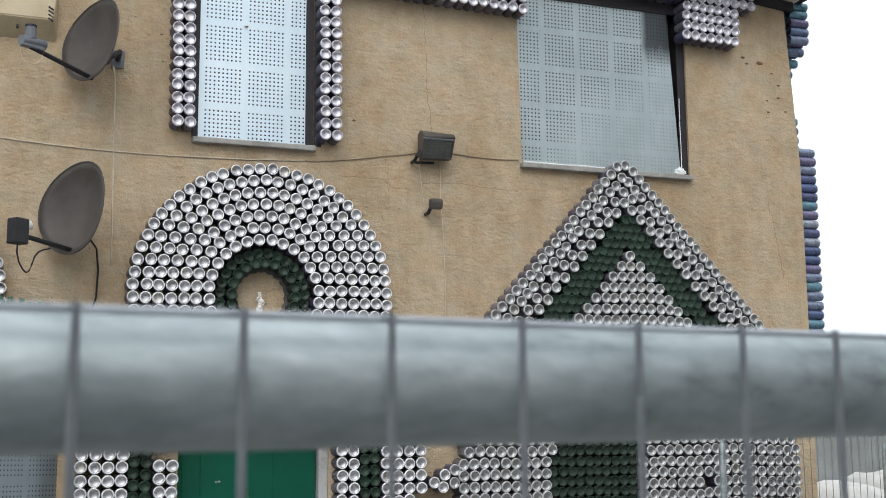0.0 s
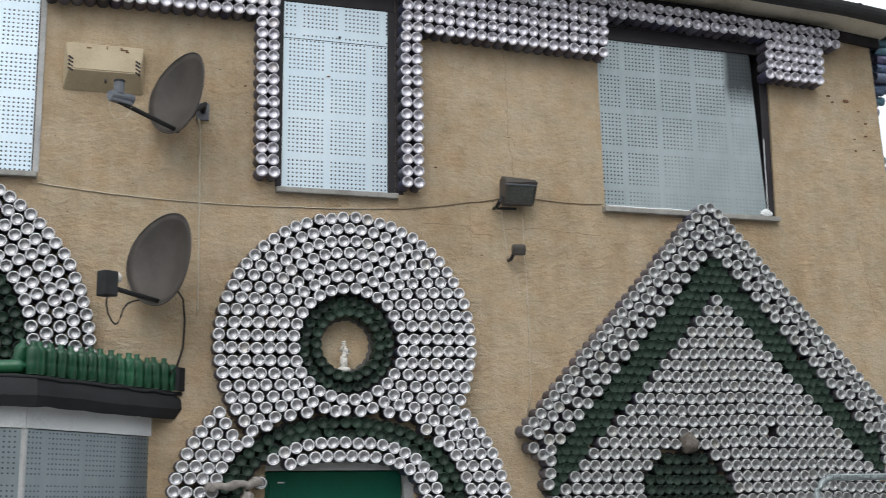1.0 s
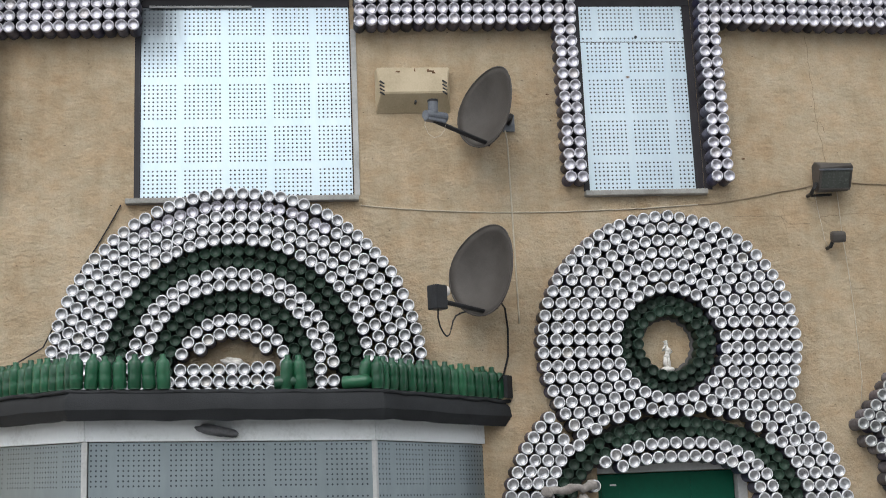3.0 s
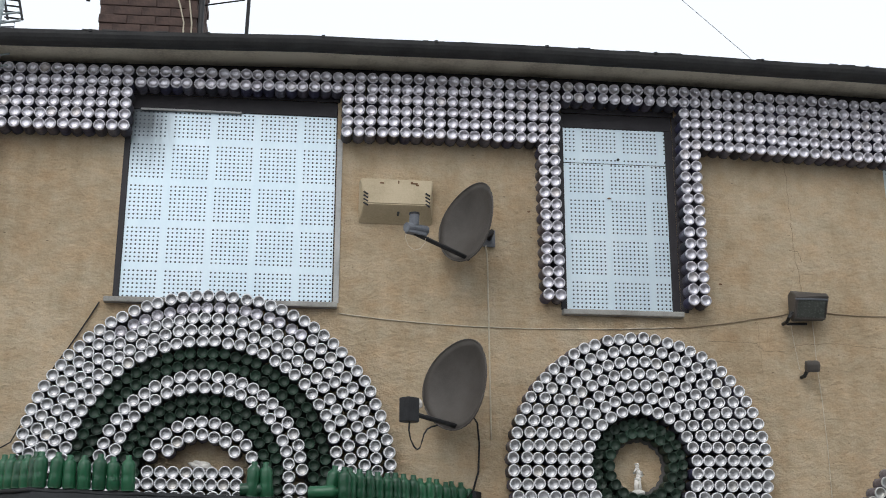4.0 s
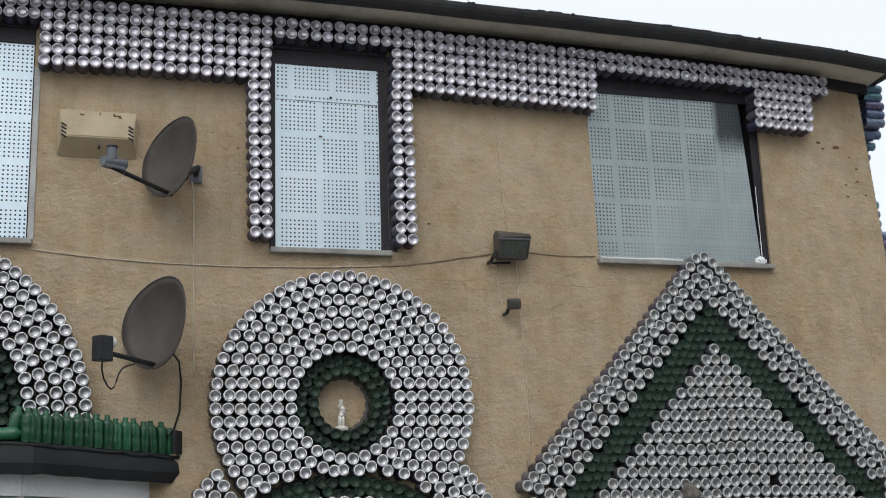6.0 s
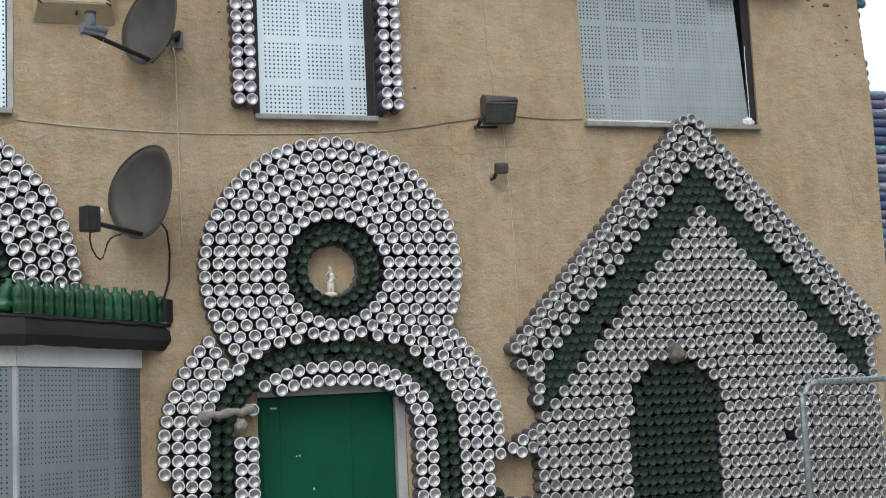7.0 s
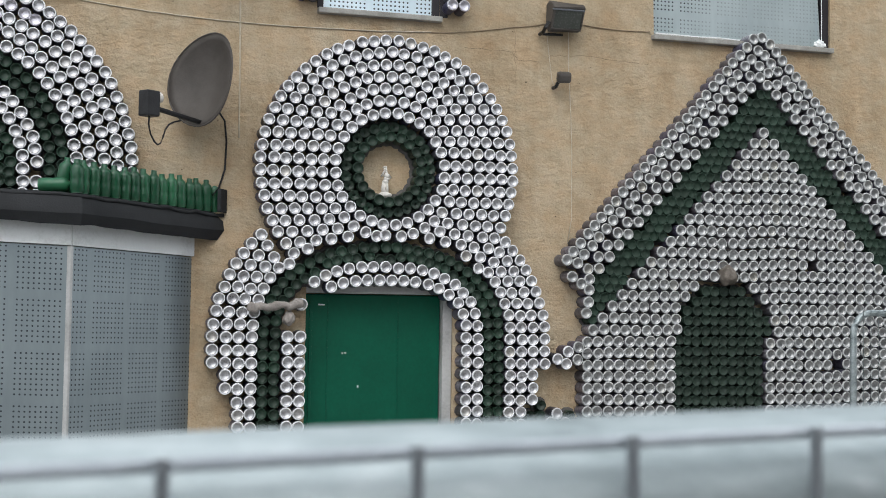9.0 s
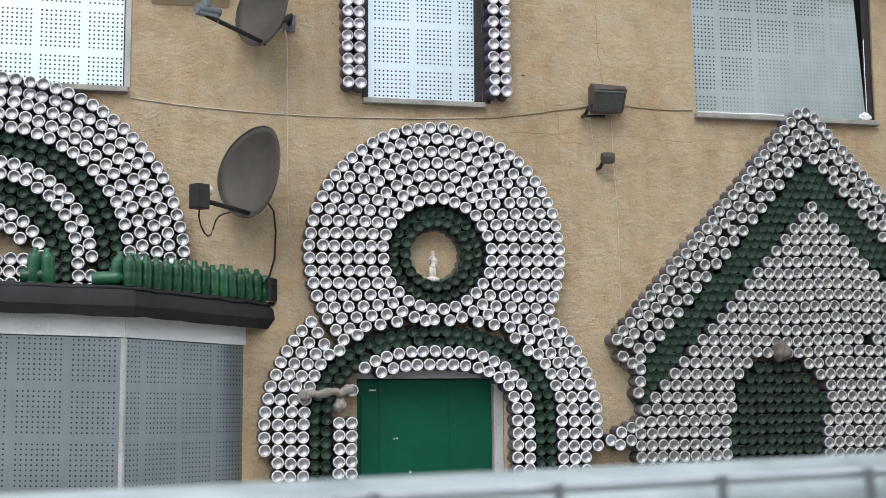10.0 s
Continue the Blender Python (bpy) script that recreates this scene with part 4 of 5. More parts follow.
def paired(foot, top, sign, depth, start, pitch):
    """Level pairs of cans stepping up inside one slope, with dark gaps between."""
    length, u, w = slope(foot, top, sign)
    k = start
    while k * pitch < length - 0.10:
        x, z = foot[0] + u[0] * pitch * k + w[0] * depth, foot[1] + u[1] * pitch * k + w[1] * depth
        for q in (0, 1):
            if (x + sign * 0.0665 * q - 2.277) * sign < 0.03:
                f.put(x + sign * 0.0665 * q, z + random.uniform(-0.004, 0.004), "can", 0.003, 0.054)
        k += 1


paired(EAVE_L, TOP_L, 1, 0.131, 0.60, 0.0922)
paired(EAVE_R, TOP_R, -1, 0.128, 0.28, 0.0908)
for x, z in ((2.212, 3.728), (2.259, 3.725), (2.357, 3.667), (3.513, 2.396), (3.484, 2.409)):
    f.put(x, z, "can", 0.001, 0.04)


def row_left(z):
    return max(1.178, 2.300 - 0.0603 * (3.15 - z) / 0.066)


def row_right(z):
    return min(3.462, 2.303 + 0.0660 * (3.15 - z) / 0.066)


def in_arch(x, z):
    if z > 2.27 or abs(x - 2.045) > 0.30:
        return False
    return z < 1.99 or abs(x - 2.045) < 0.30 * math.sqrt(max(0, 1 - ((z - 1.99) / 0.285) ** 2))


for k in range(45):
    z = 3.15 - 0.0660 * k
    lo, hi = row_left(z), row_right(z)
    n = round((hi - lo) / 0.0652)
    for j in range(n + 1):
        x = lo + (hi - lo) * j / max(n, 1)
        zz = z + 0.006 * math.sin(x * 5.1 + z * 3.0) + 0.004 * math.sin(x * 11.0)
        gone = any(abs(x - h[0]) < 0.0327 and abs(z - h[1]) < 0.033 for h in ((2.612, 2.338), (2.815, 1.766), (2.965, 1.27), (2.728, 1.245)))
        if not in_arch(x, zz) and not gone:
            f.put(x, zz, "can", 0.0018)
for k in range(40):
    f.put(1.172 if k > 2 else 1.185, 2.255 - 0.066 * k, "can", 0.0015, 0.05)
    f.put(3.440 + 0.030 * min(1.0, k / 8), 2.32 - 0.066 * k, "can", 0.0015, 0.05)
for x, z in ((1.081, 2.267), (1.135, 2.225), (1.126, 1.864), (1.121, 1.793)):
    f.put(x, z, "can", 0.001, 0.045)
for k in range(62):
    for j in range(46):
        x, z = 1.15 + 0.0555 * j + (0.0277 if k % 2 else 0), 3.44 - 0.0515 * k
        if z < 0.2:
            continue
        under = z < 3.44 - (1.10 if x < 2.292 else 1.03) * abs(x - 2.292)
        if (under and 1.20 < x < 3.40 and (x < row_left(z) - 0.03 or x > row_right(z) + 0.03)):
            f.put(x, z, "base", 0.0025, 0.0445)
for k in range(36):
    for j in range(11):
        x, z = 1.755 + 0.0585 * j, 2.255 - 0.0585 * k
        if in_arch(x, z):
            f.put(x, z, "dusty", 0.004, 0.0445)
for k in range(215):
    for j in range(200):
        x, z = 1.21 + 0.0115 * j, 3.50 - 0.0155 * k
        under = z < 3.46 - (1.10 if x < 2.292 else 1.03) * abs(x - 2.292)
        if under and x < 3.40 and (x < row_left(z) - 0.03 or x > row_right(z) + 0.03):
            f.put(x, z, "base", 0.002, 0.0465)
for k in range(40):
    for j in range(28):
        x, z = 2.17 + 0.009 * j, 3.745 - 0.007 * k
        if z > 3.46 and z < 3.75 - 1.1 * abs(x - 2.27) and z > 3.55 - 1.1 * abs(x - 2.29):
            f.put(x, z, "can", 0.001, 0.054)
for x, z in ((2.285, 3.690), (2.240, 3.665), (2.320, 3.645), (2.280, 3.60), (3.441, 2.386)):
    f.put(x, z, "can", 0.001, 0.05)
gable = root("gable_mural", "gabled house picture of silver can rows and green bottle bases", "can mural", "can murals", at=(2.3, -0.05, 0.1))
set_in(gable, f, KIND_OLD, (2.0, 2.4))
gap_shade_under(gable, f)

# blue cans on the end wall, standing out past the corner
f = Field(0.05)
turn = Matrix.Translation((RIGHT, 0, 0)) @ Matrix.Rotation(radians(90), 4, "Z")
for j, low in enumerate((4.70, 4.645, 4.585, 4.495)):
    y = 0.034 + 0.0655 * j
    for k in range(22):
        f.put(y, 3.955 - 0.0618 * k)
    for k in range(8):
        if low < 5.00 - 0.0618 * k:
            f.put(y, 5.00 - 0.0618 * k)
for k in range(4):
    f.put(0.200, 4.215 - 0.066 * k)
end_mural = root("end_wall_mural", "tall blue and grey drink cans on the end wall", "can mural", "can murals", at=(RIGHT, 0.5, 3.0))
set_in(end_mural, f, {"can": ("blue_can", BLUECANS, "blue_remainder")}, (0.5, 3.5), turn)


# ---- green bottles along the bay roof ----
def bottle_mesh(h, r):
    bm = bmesh.new()
    prof = [(0, 0), (r * 0.8, 0), (r, 0.008), (r, h * 0.34), (r * 0.95, h * 0.40), (r, h * 0.46), (r, h * 0.72), (r * 0.90, h * 0.79), (r * 0.60, h * 0.85), (0.0145, h * 0.88), (0.0145, h * 0.99), (0, h)]
    revolve(bm, prof, 16)
    me = bpy.data.meshes.new("bottle")
    bm.to_mesh(me)
    bm.free()
    me.materials.append(BOTTLE)
    me.polygons.foreach_set("use_smooth", [True] * len(me.polygons))
    return me


TALL, SHORT = bottle_mesh(0.170, 0.0328), bottle_mesh(0.160, 0.0322)


def bottle(x, y, me, tip=0.0, spin=0.0, label="upright green plastic bottle on the felted roof edge"):
    o = tagged(new("bottle", me), label, "bottle", "bottles on the bay roof")
    o.matrix_basis = Matrix.Translation((x, y, (2.579 if abs(tip) < 40 else 2.610) - 0.03 * (x + 1.2))) @ Matrix.Rotation(radians(spin), 4, "Z") @ Matrix.Rotation(radians(tip), 4, "X") @ Matrix.Rotation(random.uniform(0, 6), 4, "Z")
    return o


for (ax, ay), (bx, by), x_skip in zip(EDGE, EDGE[1:], ((0, 0), (-2.62, -1.67), (0, 0))):
    n = int(math.hypot(bx - ax, by - ay) / 0.0662)
    for k in range(n):
        g = (k + 0.6) / n
        x, y = ax + (bx - ax) * g, ay + (by - ay) * g
        if x_skip[0] < x < x_skip[1]:
            continue
        inset = 0.045
        bottle(x + (0 if by == ay else (inset * 0.7 if bx < -2 else -inset * 0.7)), y + inset, TALL if random.random() < 0.6 else SHORT, random.uniform(-4, 4), random.uniform(0, 360))
for x, y, spin in ((-1.80, -0.64, 80), (-1.73, -0.575, 100), (-2.13, -0.64, 94)):
    bottle(x, y, SHORT, 88, spin, "green plastic bottle lying on the felted roof edge")

for x, y, tip in ((-2.072, -0.64, 3), (-2.000, -0.64, -4), (-1.700, -0.63, 9)):
    bottle(x, y, TALL, tip, 90)

# ---- satellite dishes ----
def dish(at, aim, roll, size, lnb_label, lnb_black, mount, tip):
    """An offset dish with arm, receiver and wall bracket; at: the middle of the bowl."""
    d = root("satellite_dish", "dark grey offset satellite dish bracketed to the wall", "satellite dish", "satellite dishes", at=at)
    m, upright = look(at, Vector(at) + Vector(aim), roll), look(at, Vector(at) + Vector(aim))
    n_r, n_a, bm = 7, 36, bmesh.new()
    rings = []
    for side in (0.0, 0.007):
        rows_ = [[bm.verts.new(m @ Vector((0, 0, side)))]]
        for i in range(1, n_r + 1):
            r = i / n_r
            rows_.append([bm.verts.new(m @ Vector((size[0] * r * math.cos(a) * (1 - 0.20 * r * math.sin(a)), size[1] * r * math.sin(a), side - 0.075 * r * r * size[1] / 0.25))) for a in [2 * math.pi * k / n_a for k in range(n_a)]])
        rings.append(rows_)
    for rows_, flip in zip(rings, (False, True)):
        for i in range(n_r):
            for k in range(n_a):
                j = (k + 1) % n_a
                fc = (rows_[0][0], rows_[1][k], rows_[1][j]) if i == 0 else (rows_[i][k], rows_[i + 1][k], rows_[i + 1][j], rows_[i][j])
                bm.faces.new(fc[::-1] if flip else fc)
    for k in range(n_a):
        j = (k + 1) % n_a
        bm.faces.new((rings[0][-1][k], rings[1][-1][k], rings[1][-1][j], rings[0][-1][j]))
    bmesh.ops.recalc_face_normals(bm, faces=bm.faces)
    bowl = part("bowl", bm, DISH, d, smooth=True)
    bm = bmesh.new()
    tube_along(bm, [m @ Vector((size[0] * math.cos(2 * math.pi * k / 40) * (1 - 0.20 * math.sin(2 * math.pi * k / 40)), size[1] * math.sin(2 * math.pi * k / 40), -0.075 * size[1] / 0.25 + 0.003)) for k in range(41)], 0.0045, 6)
    part("rim", bm, DISH, bowl, smooth=True)
    foot, tip = upright @ Vector((0, -size[1] * 0.93, -0.03)), Vector(tip)
    bm = bmesh.new()
    tube_along(bm, [foot, foot.lerp(tip, 0.5), tip], 0.013, 8)
    part("arm", bm, BLACK, d)
    yaw = Matrix.Translation(tip) @ Matrix.Rotation(math.atan2(aim[1], aim[0]) + math.pi, 4, "Z")
    bm = bmesh.new()
    if lnb_black:
        box(bm, (-0.045, -0.036, -0.050), (0.035, 0.036, 0.078), 0.008, yaw)
    else:
        rod(bm, yaw @ Vector((-0.055, 0, 0.022)), yaw @ Vector((0.085, 0, 0.030)), 0.026, 16)
        box(bm, (-0.050, -0.020, -0.008), (0.075, 0.020, 0.012), 0.005, yaw)
    lnb = part("receiver", bm, BLACK if lnb_black else GREYP, d, lnb_label)
    bm = bmesh.new()
    c0 = yaw @ (Vector((0.02, 0, 0.042)) if lnb_black else Vector((0.0, 0, 0.040)))
    rod(bm, c0, yaw @ (Vector((0.062, 0, 0.055)) if lnb_black else Vector((0.0, 0, 0.100))), 0.027, 14)
    part("feed_horn", bm, PLASTER if lnb_black else GREYP, lnb)
    if not lnb_black:
        part("cap", rod(bmesh.new(), yaw @ Vector((0, 0, 0.1005)), yaw @ Vector((0, 0, 0.112)), 0.029, 14), BLACK, lnb, "dark disc on top of the feed")
    bm = bmesh.new()
    hub = upright @ Vector((0, -size[1] * 0.35, 0.012))
    rod(bm, hub, (hub.x + 0.02, hub.y + 0.03, hub.z), 0.035, 12)
    tube_along(bm, [(hub.x + 0.02, hub.y + 0.03, hub.z), (mount[0], -0.11, mount[1] + 0.01), (mount[0], -0.01, mount[1])], 0.016, 8)
    part("bracket_arm", bm, BLACK, d)
    part("wall_plate", boxed((mount[0] - 0.035, -0.014, mount[1] - 0.05), (mount[0] + 0.035, -0.0005, mount[1] + 0.05), 0.004), GREYP, d)
    return d


dish((-0.919, -0.21, 4.145), (-0.812, -0.572, 0.115), 33, (0.211, 0.229), "grey weathered receiver head", False, (-0.815, 4.127), (-1.285, -0.45, 4.012))
dish((-0.980, -0.21, 3.240), (-0.777, -0.625, 0.071), 35, (0.228, 0.248), "black receiver head with a white feed", True, (-0.965, 3.15), (-1.298, -0.45, 3.052))

# ---- alarm box ----
ab = root("alarm_box", "beige metal alarm box with side vents on the wall", "alarm box", at=(-1.35, -0.05, 4.35))
x0, x1, zt, zm, zb = -1.569, -1.142, 4.442, 4.283, 4.192
bm = bmesh.new()
pts = [(x0, 0, zb), (x1, 0, zb), (x1, 0, zt), (x0, 0, zt), (x0 + 0.032, -0.105, zm), (x1 - 0.026, -0.105, zm), (x1 - 0.008, -0.085, zt - 0.004), (x0 + 0.008, -0.085, zt - 0.004)]
vs = [bm.verts.new(p) for p in pts]
for q in ((0, 3, 2, 1), (4, 5, 6, 7), (0, 1, 5, 4), (3, 7, 6, 2), (0, 4, 7, 3), (1, 2, 6, 5)):
    bm.faces.new([vs[i] for i in q])
bmesh.ops.bevel(bm, geom=list(bm.edges), offset=0.005, segments=2, affect="EDGES")
bmesh.ops.recalc_face_normals(bm, faces=bm.faces)
part("housing", bm, BOXPAINT, ab)
for k in range(4):
    for s in (-1, 1):
        at = Matrix.Translation(((x0 + x1) / 2 + s * 0.176, -0.0985, 4.346 - 0.0215 * k)) @ Matrix.Rotation(radians(33), 4, "Y")
        part("vent_slot", boxed((-0.0155, -0.006, -0.0042), (0.0155, 0.004, 0.0042), 0.001, at), BLACK, ab)
for x, z, w, h in ((-1.440, 4.412, 0.012, 0.004), (-1.255, 4.414, 0.020, 0.004), (-1.238, 4.404, 0.009, 0.005), (-1.270, 4.420, 0.006, 0.005), (-1.345, 4.420, 0.003, 0.009)):
    part("rust_mark", boxed((x - w, -0.0910, z - h), (x + w, -0.0845, z + h), 0.001), RUST, ab, "rust mark on the lid")
part("lock", rod(bmesh.new(), (-1.345, -0.082, 4.240), (-1.345, -0.050, 4.236), 0.007, 8), BLACK, ab)

# ---- floodlight and sensor ----
fl = root("floodlight", "small grey halogen floodlight tilted down on a bracket", "floodlight", at=(1.02, -0.1, 3.74))
bm = bmesh.new()
loops = []
for x, k in ((0.930, 1.0), (0.936, 1.03), (1.118, 0.97), (1.128, 0.92)):
    t = (x - 0.93) / 0.2
    side = [(-0.155, 3.782 + 0.016 * t), (-0.162, 3.792 + 0.016 * t), (-0.135, 3.822 + 0.010 * t), (-0.075, 3.852 - 0.006 * t), (-0.035, 3.838), (-0.030, 3.72), (-0.055, 3.680), (-0.092, 3.672 + 0.022 * t)]
    cy, cz = sum(p[0] for p in side) / 8, sum(p[1] for p in side) / 8
    loops.append([bm.verts.new((x, cy + (y - cy) * k, cz + (z - cz) * k)) for y, z in side])
for a, b in zip(loops, loops[1:]):
    for k in range(8):
        bm.faces.new((a[k], a[(k + 1) % 8], b[(k + 1) % 8], b[k]))
bm.faces.new(loops[0])
bm.faces.new(loops[-1][::-1])
bmesh.ops.recalc_face_normals(bm, faces=bm.faces)
bmesh.ops.bevel(bm, geom=[e for e in bm.edges if e.calc_face_angle(0) > 0.5], offset=0.004, segments=2, affect="EDGES")
body = part("body", bm, DISH, fl)
tilt = look((1.026, -0.128, 3.738), (1.026, -1.128, 3.178))
part("glass", boxed((-0.082, -0.052, -0.0005), (0.082, 0.052, 0.0035), 0.002, tilt @ Matrix.Translation((0, 0, -0.004))), GLASS, body)
for lo, hi in (((-0.094, 0.053, -0.006), (0.104, 0.061, 0.006)), ((-0.090, -0.062, -0.006), (0.092, -0.053, 0.006)), ((-0.092, -0.0525, -0.006), (-0.083, 0.0525, 0.006)), ((0.083, -0.0525, -0.006), (0.092, 0.0525, 0.006))):
    part("glass_frame", boxed(lo, hi, 0.002, tilt @ Matrix.Translation((0, 0, -0.003))), DISH if lo[1] < 0.05 else GREYP, body)
bm = bmesh.new()
tube_along(bm, [(0.905, -0.001, 3.672), (0.898, -0.075, 3.668), (0.902, -0.105, 3.690), (0.922, -0.105, 3.722)], 0.011, 8)
tube_along(bm, [(0.91, -0.040, 3.664), (1.03, -0.040, 3.668)], 0.008, 6)
part("bracket", bm, BLACK, fl)
se = root("sensor", "small dark sensor on a ball joint", "sensor", at=(1.0, -0.05, 3.39))
part("head", boxed((-0.040, -0.045, -0.031), (0.040, 0.02, 0.031), 0.016, Matrix.Translation((1.026, -0.075, 3.416)) @ Euler((radians(20), 0, radians(-10))).to_matrix().to_4x4()), DISH, se)
part("stem", tube_along(bmesh.new(), [(0.990, -0.001, 3.362), (0.991, -0.045, 3.362), (1.002, -0.065, 3.394)], 0.011, 8), BLACK, se)


# ---- cables and cracks on the wall ----
def cable(label, pts, r, mat, name="cable"):
    bm = bmesh.new()
    tube_along(bm, pts, r, 6)
    return tagged(part(name, bm, mat, smooth=True), label, "cable", "cables on the wall")


SLUNG = [(-1.666, 3.655), (-1.243, 3.616), (-0.815, 3.598), (-0.28, 3.602), (0.251, 3.624), (0.419, 3.637), (0.728, 3.688), (0.944, 3.724)]
for label_, line, mat_ in (("thin pale cable slung along the wall under the windows", SLUNG[:5], PALECABLE), ("thin brown cable running along the wall to the floodlight", SLUNG[4:], BROWNCABLE)):
    cable(label_, [p for (xa, za), (xb, zb) in zip(line, line[1:]) for p in sagged((xa, -0.004, za + 0.010), (xb, -0.004, zb + 0.010), 0.004, 7, 0.0012)[:-1]] + [(line[-1][0], -0.004, line[-1][1] + 0.010)], 0.0034, mat_)
cable("thin brown cable running on from the floodlight", sagged((1.12, -0.004, 3.752), (1.60, -0.004, 3.738), 0.012, 10), 0.0036, BROWNCABLE)
cable("thin pale cable hanging down from the dish", [(-0.838, -0.02, 4.08), (-0.828, -0.006, 4.03)] + sagged((-0.825, -0.005, 3.98), (-0.812, -0.005, 2.978), 0.0, 16, 0.0015), 0.0047, PALECABLE)
cable("black cable from the dish to the bay roof", [(-0.935, -0.11, 3.10), (-0.895, -0.05, 3.06), (-0.880, -0.02, 2.95), (-0.885, -0.012, 2.80), (-0.915, -0.012, 2.70), (-0.95, -0.03, 2.66)], 0.0055, BLACK)
cable("black looped receiver lead under the dish", [(-1.30, -0.47, 3.02), (-1.303, -0.45, 2.965), (-1.292, -0.43, 2.92), (-1.272, -0.41, 2.885), (-1.255, -0.39, 2.872), (-1.240, -0.38, 2.882), (-1.228, -0.37, 2.915), (-1.217, -0.36, 2.955), (-1.20, -0.35, 2.982), (-1.175, -0.33, 2.998), (-1.14, -0.31, 3.01)], 0.0045, BLACK)
cable("thin grey loop under the receiver head", [(-1.325, -0.45, 4.02), (-1.332, -0.45, 3.985), (-1.315, -0.45, 3.94), (-1.285, -0.45, 3.917), (-1.250, -0.44, 3.93), (-1.225, -0.43, 3.965), (-1.220, -0.42, 3.995)], 0.0017, PALECABLE)
cable("dark cable hanging from the sill to the bay roof", sagged((-2.97, -0.01, 3.69), (-3.17, -0.01, 3.34), 0.01, 8) + sagged((-3.36, -0.03, 2.92), (-3.80, -0.03, 2.70), 0.015, 8), 0.004, BLACK)
cable("thin pale lead from the floodlight to the sensor", [(0.948, -0.01, 3.672), (0.955, -0.006, 3.60), (0.970, -0.006, 3.49), (0.978, -0.01, 3.41), (0.990, -0.02, 3.372)], 0.0020, PALECABLE)
cable("thin grey lead from floodlight to sensor and down", [(1.080, -0.005, 3.70), (1.084, -0.005, 3.59), (1.085, -0.005, 3.46), (1.101, -0.005, 3.214), (1.110, -0.005, 2.98), (1.112, -0.005, 2.60), (1.085, -0.005, 2.44)], 0.0025, PALECABLE)


def crack(pts, r):
    bm = bmesh.new()
    fine = []
    for a, b in zip(pts, pts[1:]):
        for k in range(8):
            g = k / 8
            fine.append((a[0] + (b[0] - a[0]) * g + random.uniform(-0.006, 0.006), 0.0005, a[1] + (b[1] - a[1]) * g + random.uniform(-0.004, 0.004)))
    fine.append((pts[-1][0], 0.0005, pts[-1][1]))
    tube_along(bm, fine, r, 5)
    return tagged(part("crack", bm, CRACK), "thin dark crack in the render", "crack", kind="structure")


crack([(0.985, 4.66), (1.00, 4.30), (1.01, 4.08), (1.035, 3.86)], 0.0015)
crack([(0.45, 3.562), (0.73, 3.558), (0.776, 3.512), (0.905, 3.508)], 0.0016)
crack([(0.955, 3.535), (0.975, 3.55), (1.20, 3.564), (1.39, 3.549), (1.59, 3.540)], 0.0015)
crack([(0.752, 3.70), (0.755, 3.55), (0.76, 3.38)], 0.0012)
crack([(3.42, 3.62), (3.49, 3.25), (3.515, 3.08)], 0.0014)
crack([(0.98, 4.12), (1.03, 4.11), (1.05, 4.05)], 0.0018)
for x, z, r in ((0.585, 3.335, 0.012), (0.66, 3.18, 0.008), (0.545, 3.90, 0.008), (3.408, 4.545, 0.019), (3.275, 4.572, 0.013), (3.305, 4.532, 0.010), (3.503, 4.482, 0.008), (3.552, 4.402, 0.010), (3.455, 4.288, 0.008), (3.545, 4.314, 0.010), (3.459, 4.208, 0.009), (3.60, 4.222, 0.008), (-0.10, 4.40, 0.008), (-0.58, 4.30, 0.007)):
    bm = bmesh.new()
    revolve(bm, [(r, 0), (r * 0.7, 0.002), (0, 0.003)], 9, Matrix.Translation((x, 0.0002, z)) @ Matrix.Rotation(radians(90), 4, "X") @ Matrix.Diagonal((1.5, 0.7, 1, 1)))
    tagged(part("chip", bm, RUST), "small dark chip in the render", "chip", kind="structure")

# ---- small stone figures ----
bm = bmesh.new()
bmesh.ops.create_icosphere(bm, subdivisions=3, radius=1.0, matrix=Matrix.Translation((0, 0, 0.017)) @ Matrix.Diagonal((0.038, 0.022, 0.017, 1)))
tube_along(bm, [(-0.007, -0.002, 0.020), (-0.010, -0.002, 0.050), (-0.006, 0, 0.086)], 0.0085, 9)
tube_along(bm, [(0.010, 0.002, 0.020), (0.008, -0.004, 0.052), (0.006, 0, 0.086)], 0.0085, 9)
for x, z, r, h in ((0.0, 0.090, 0.017, 0.015), (0.002, 0.106, 0.014, 0.016), (0.004, 0.124, 0.018, 0.016), (0.003, 0.139, 0.008, 0.012), (-0.001, 0.158, 0.0115, 0.015), (-0.004, 0.170, 0.014, 0.007)):
    bmesh.ops.create_icosphere(bm, subdivisions=2, radius=1.0, matrix=Matrix.Translation((x, 0, z)) @ Matrix.Diagonal((r, r * 0.8, h, 1)))
tube_along(bm, [(0.019, 0, 0.132), (0.027, -0.004, 0.112), (0.010, -0.018, 0.100)], 0.0055, 7)
tube_along(bm, [(-0.013, 0, 0.132), (-0.023, -0.006, 0.120), (-0.012, -0.016, 0.148)], 0.0055, 7)
tube_along(bm, [(-0.012, 0.004, 0.095), (-0.016, 0.006, 0.055), (-0.014, 0.006, 0.020)], 0.006, 7)
for v in bm.verts:
    v.co += 0.003 * Vector((noise.noise(v.co * 70), noise.noise(v.co * 70 + Vector((5, 0, 0))), noise.noise(v.co * 70 + Vector((0, 7, 0)))))
st = tagged(part("statuette", bm, PLASTER, smooth=True), "small white plaster figure on a round base in the niche", "statue")
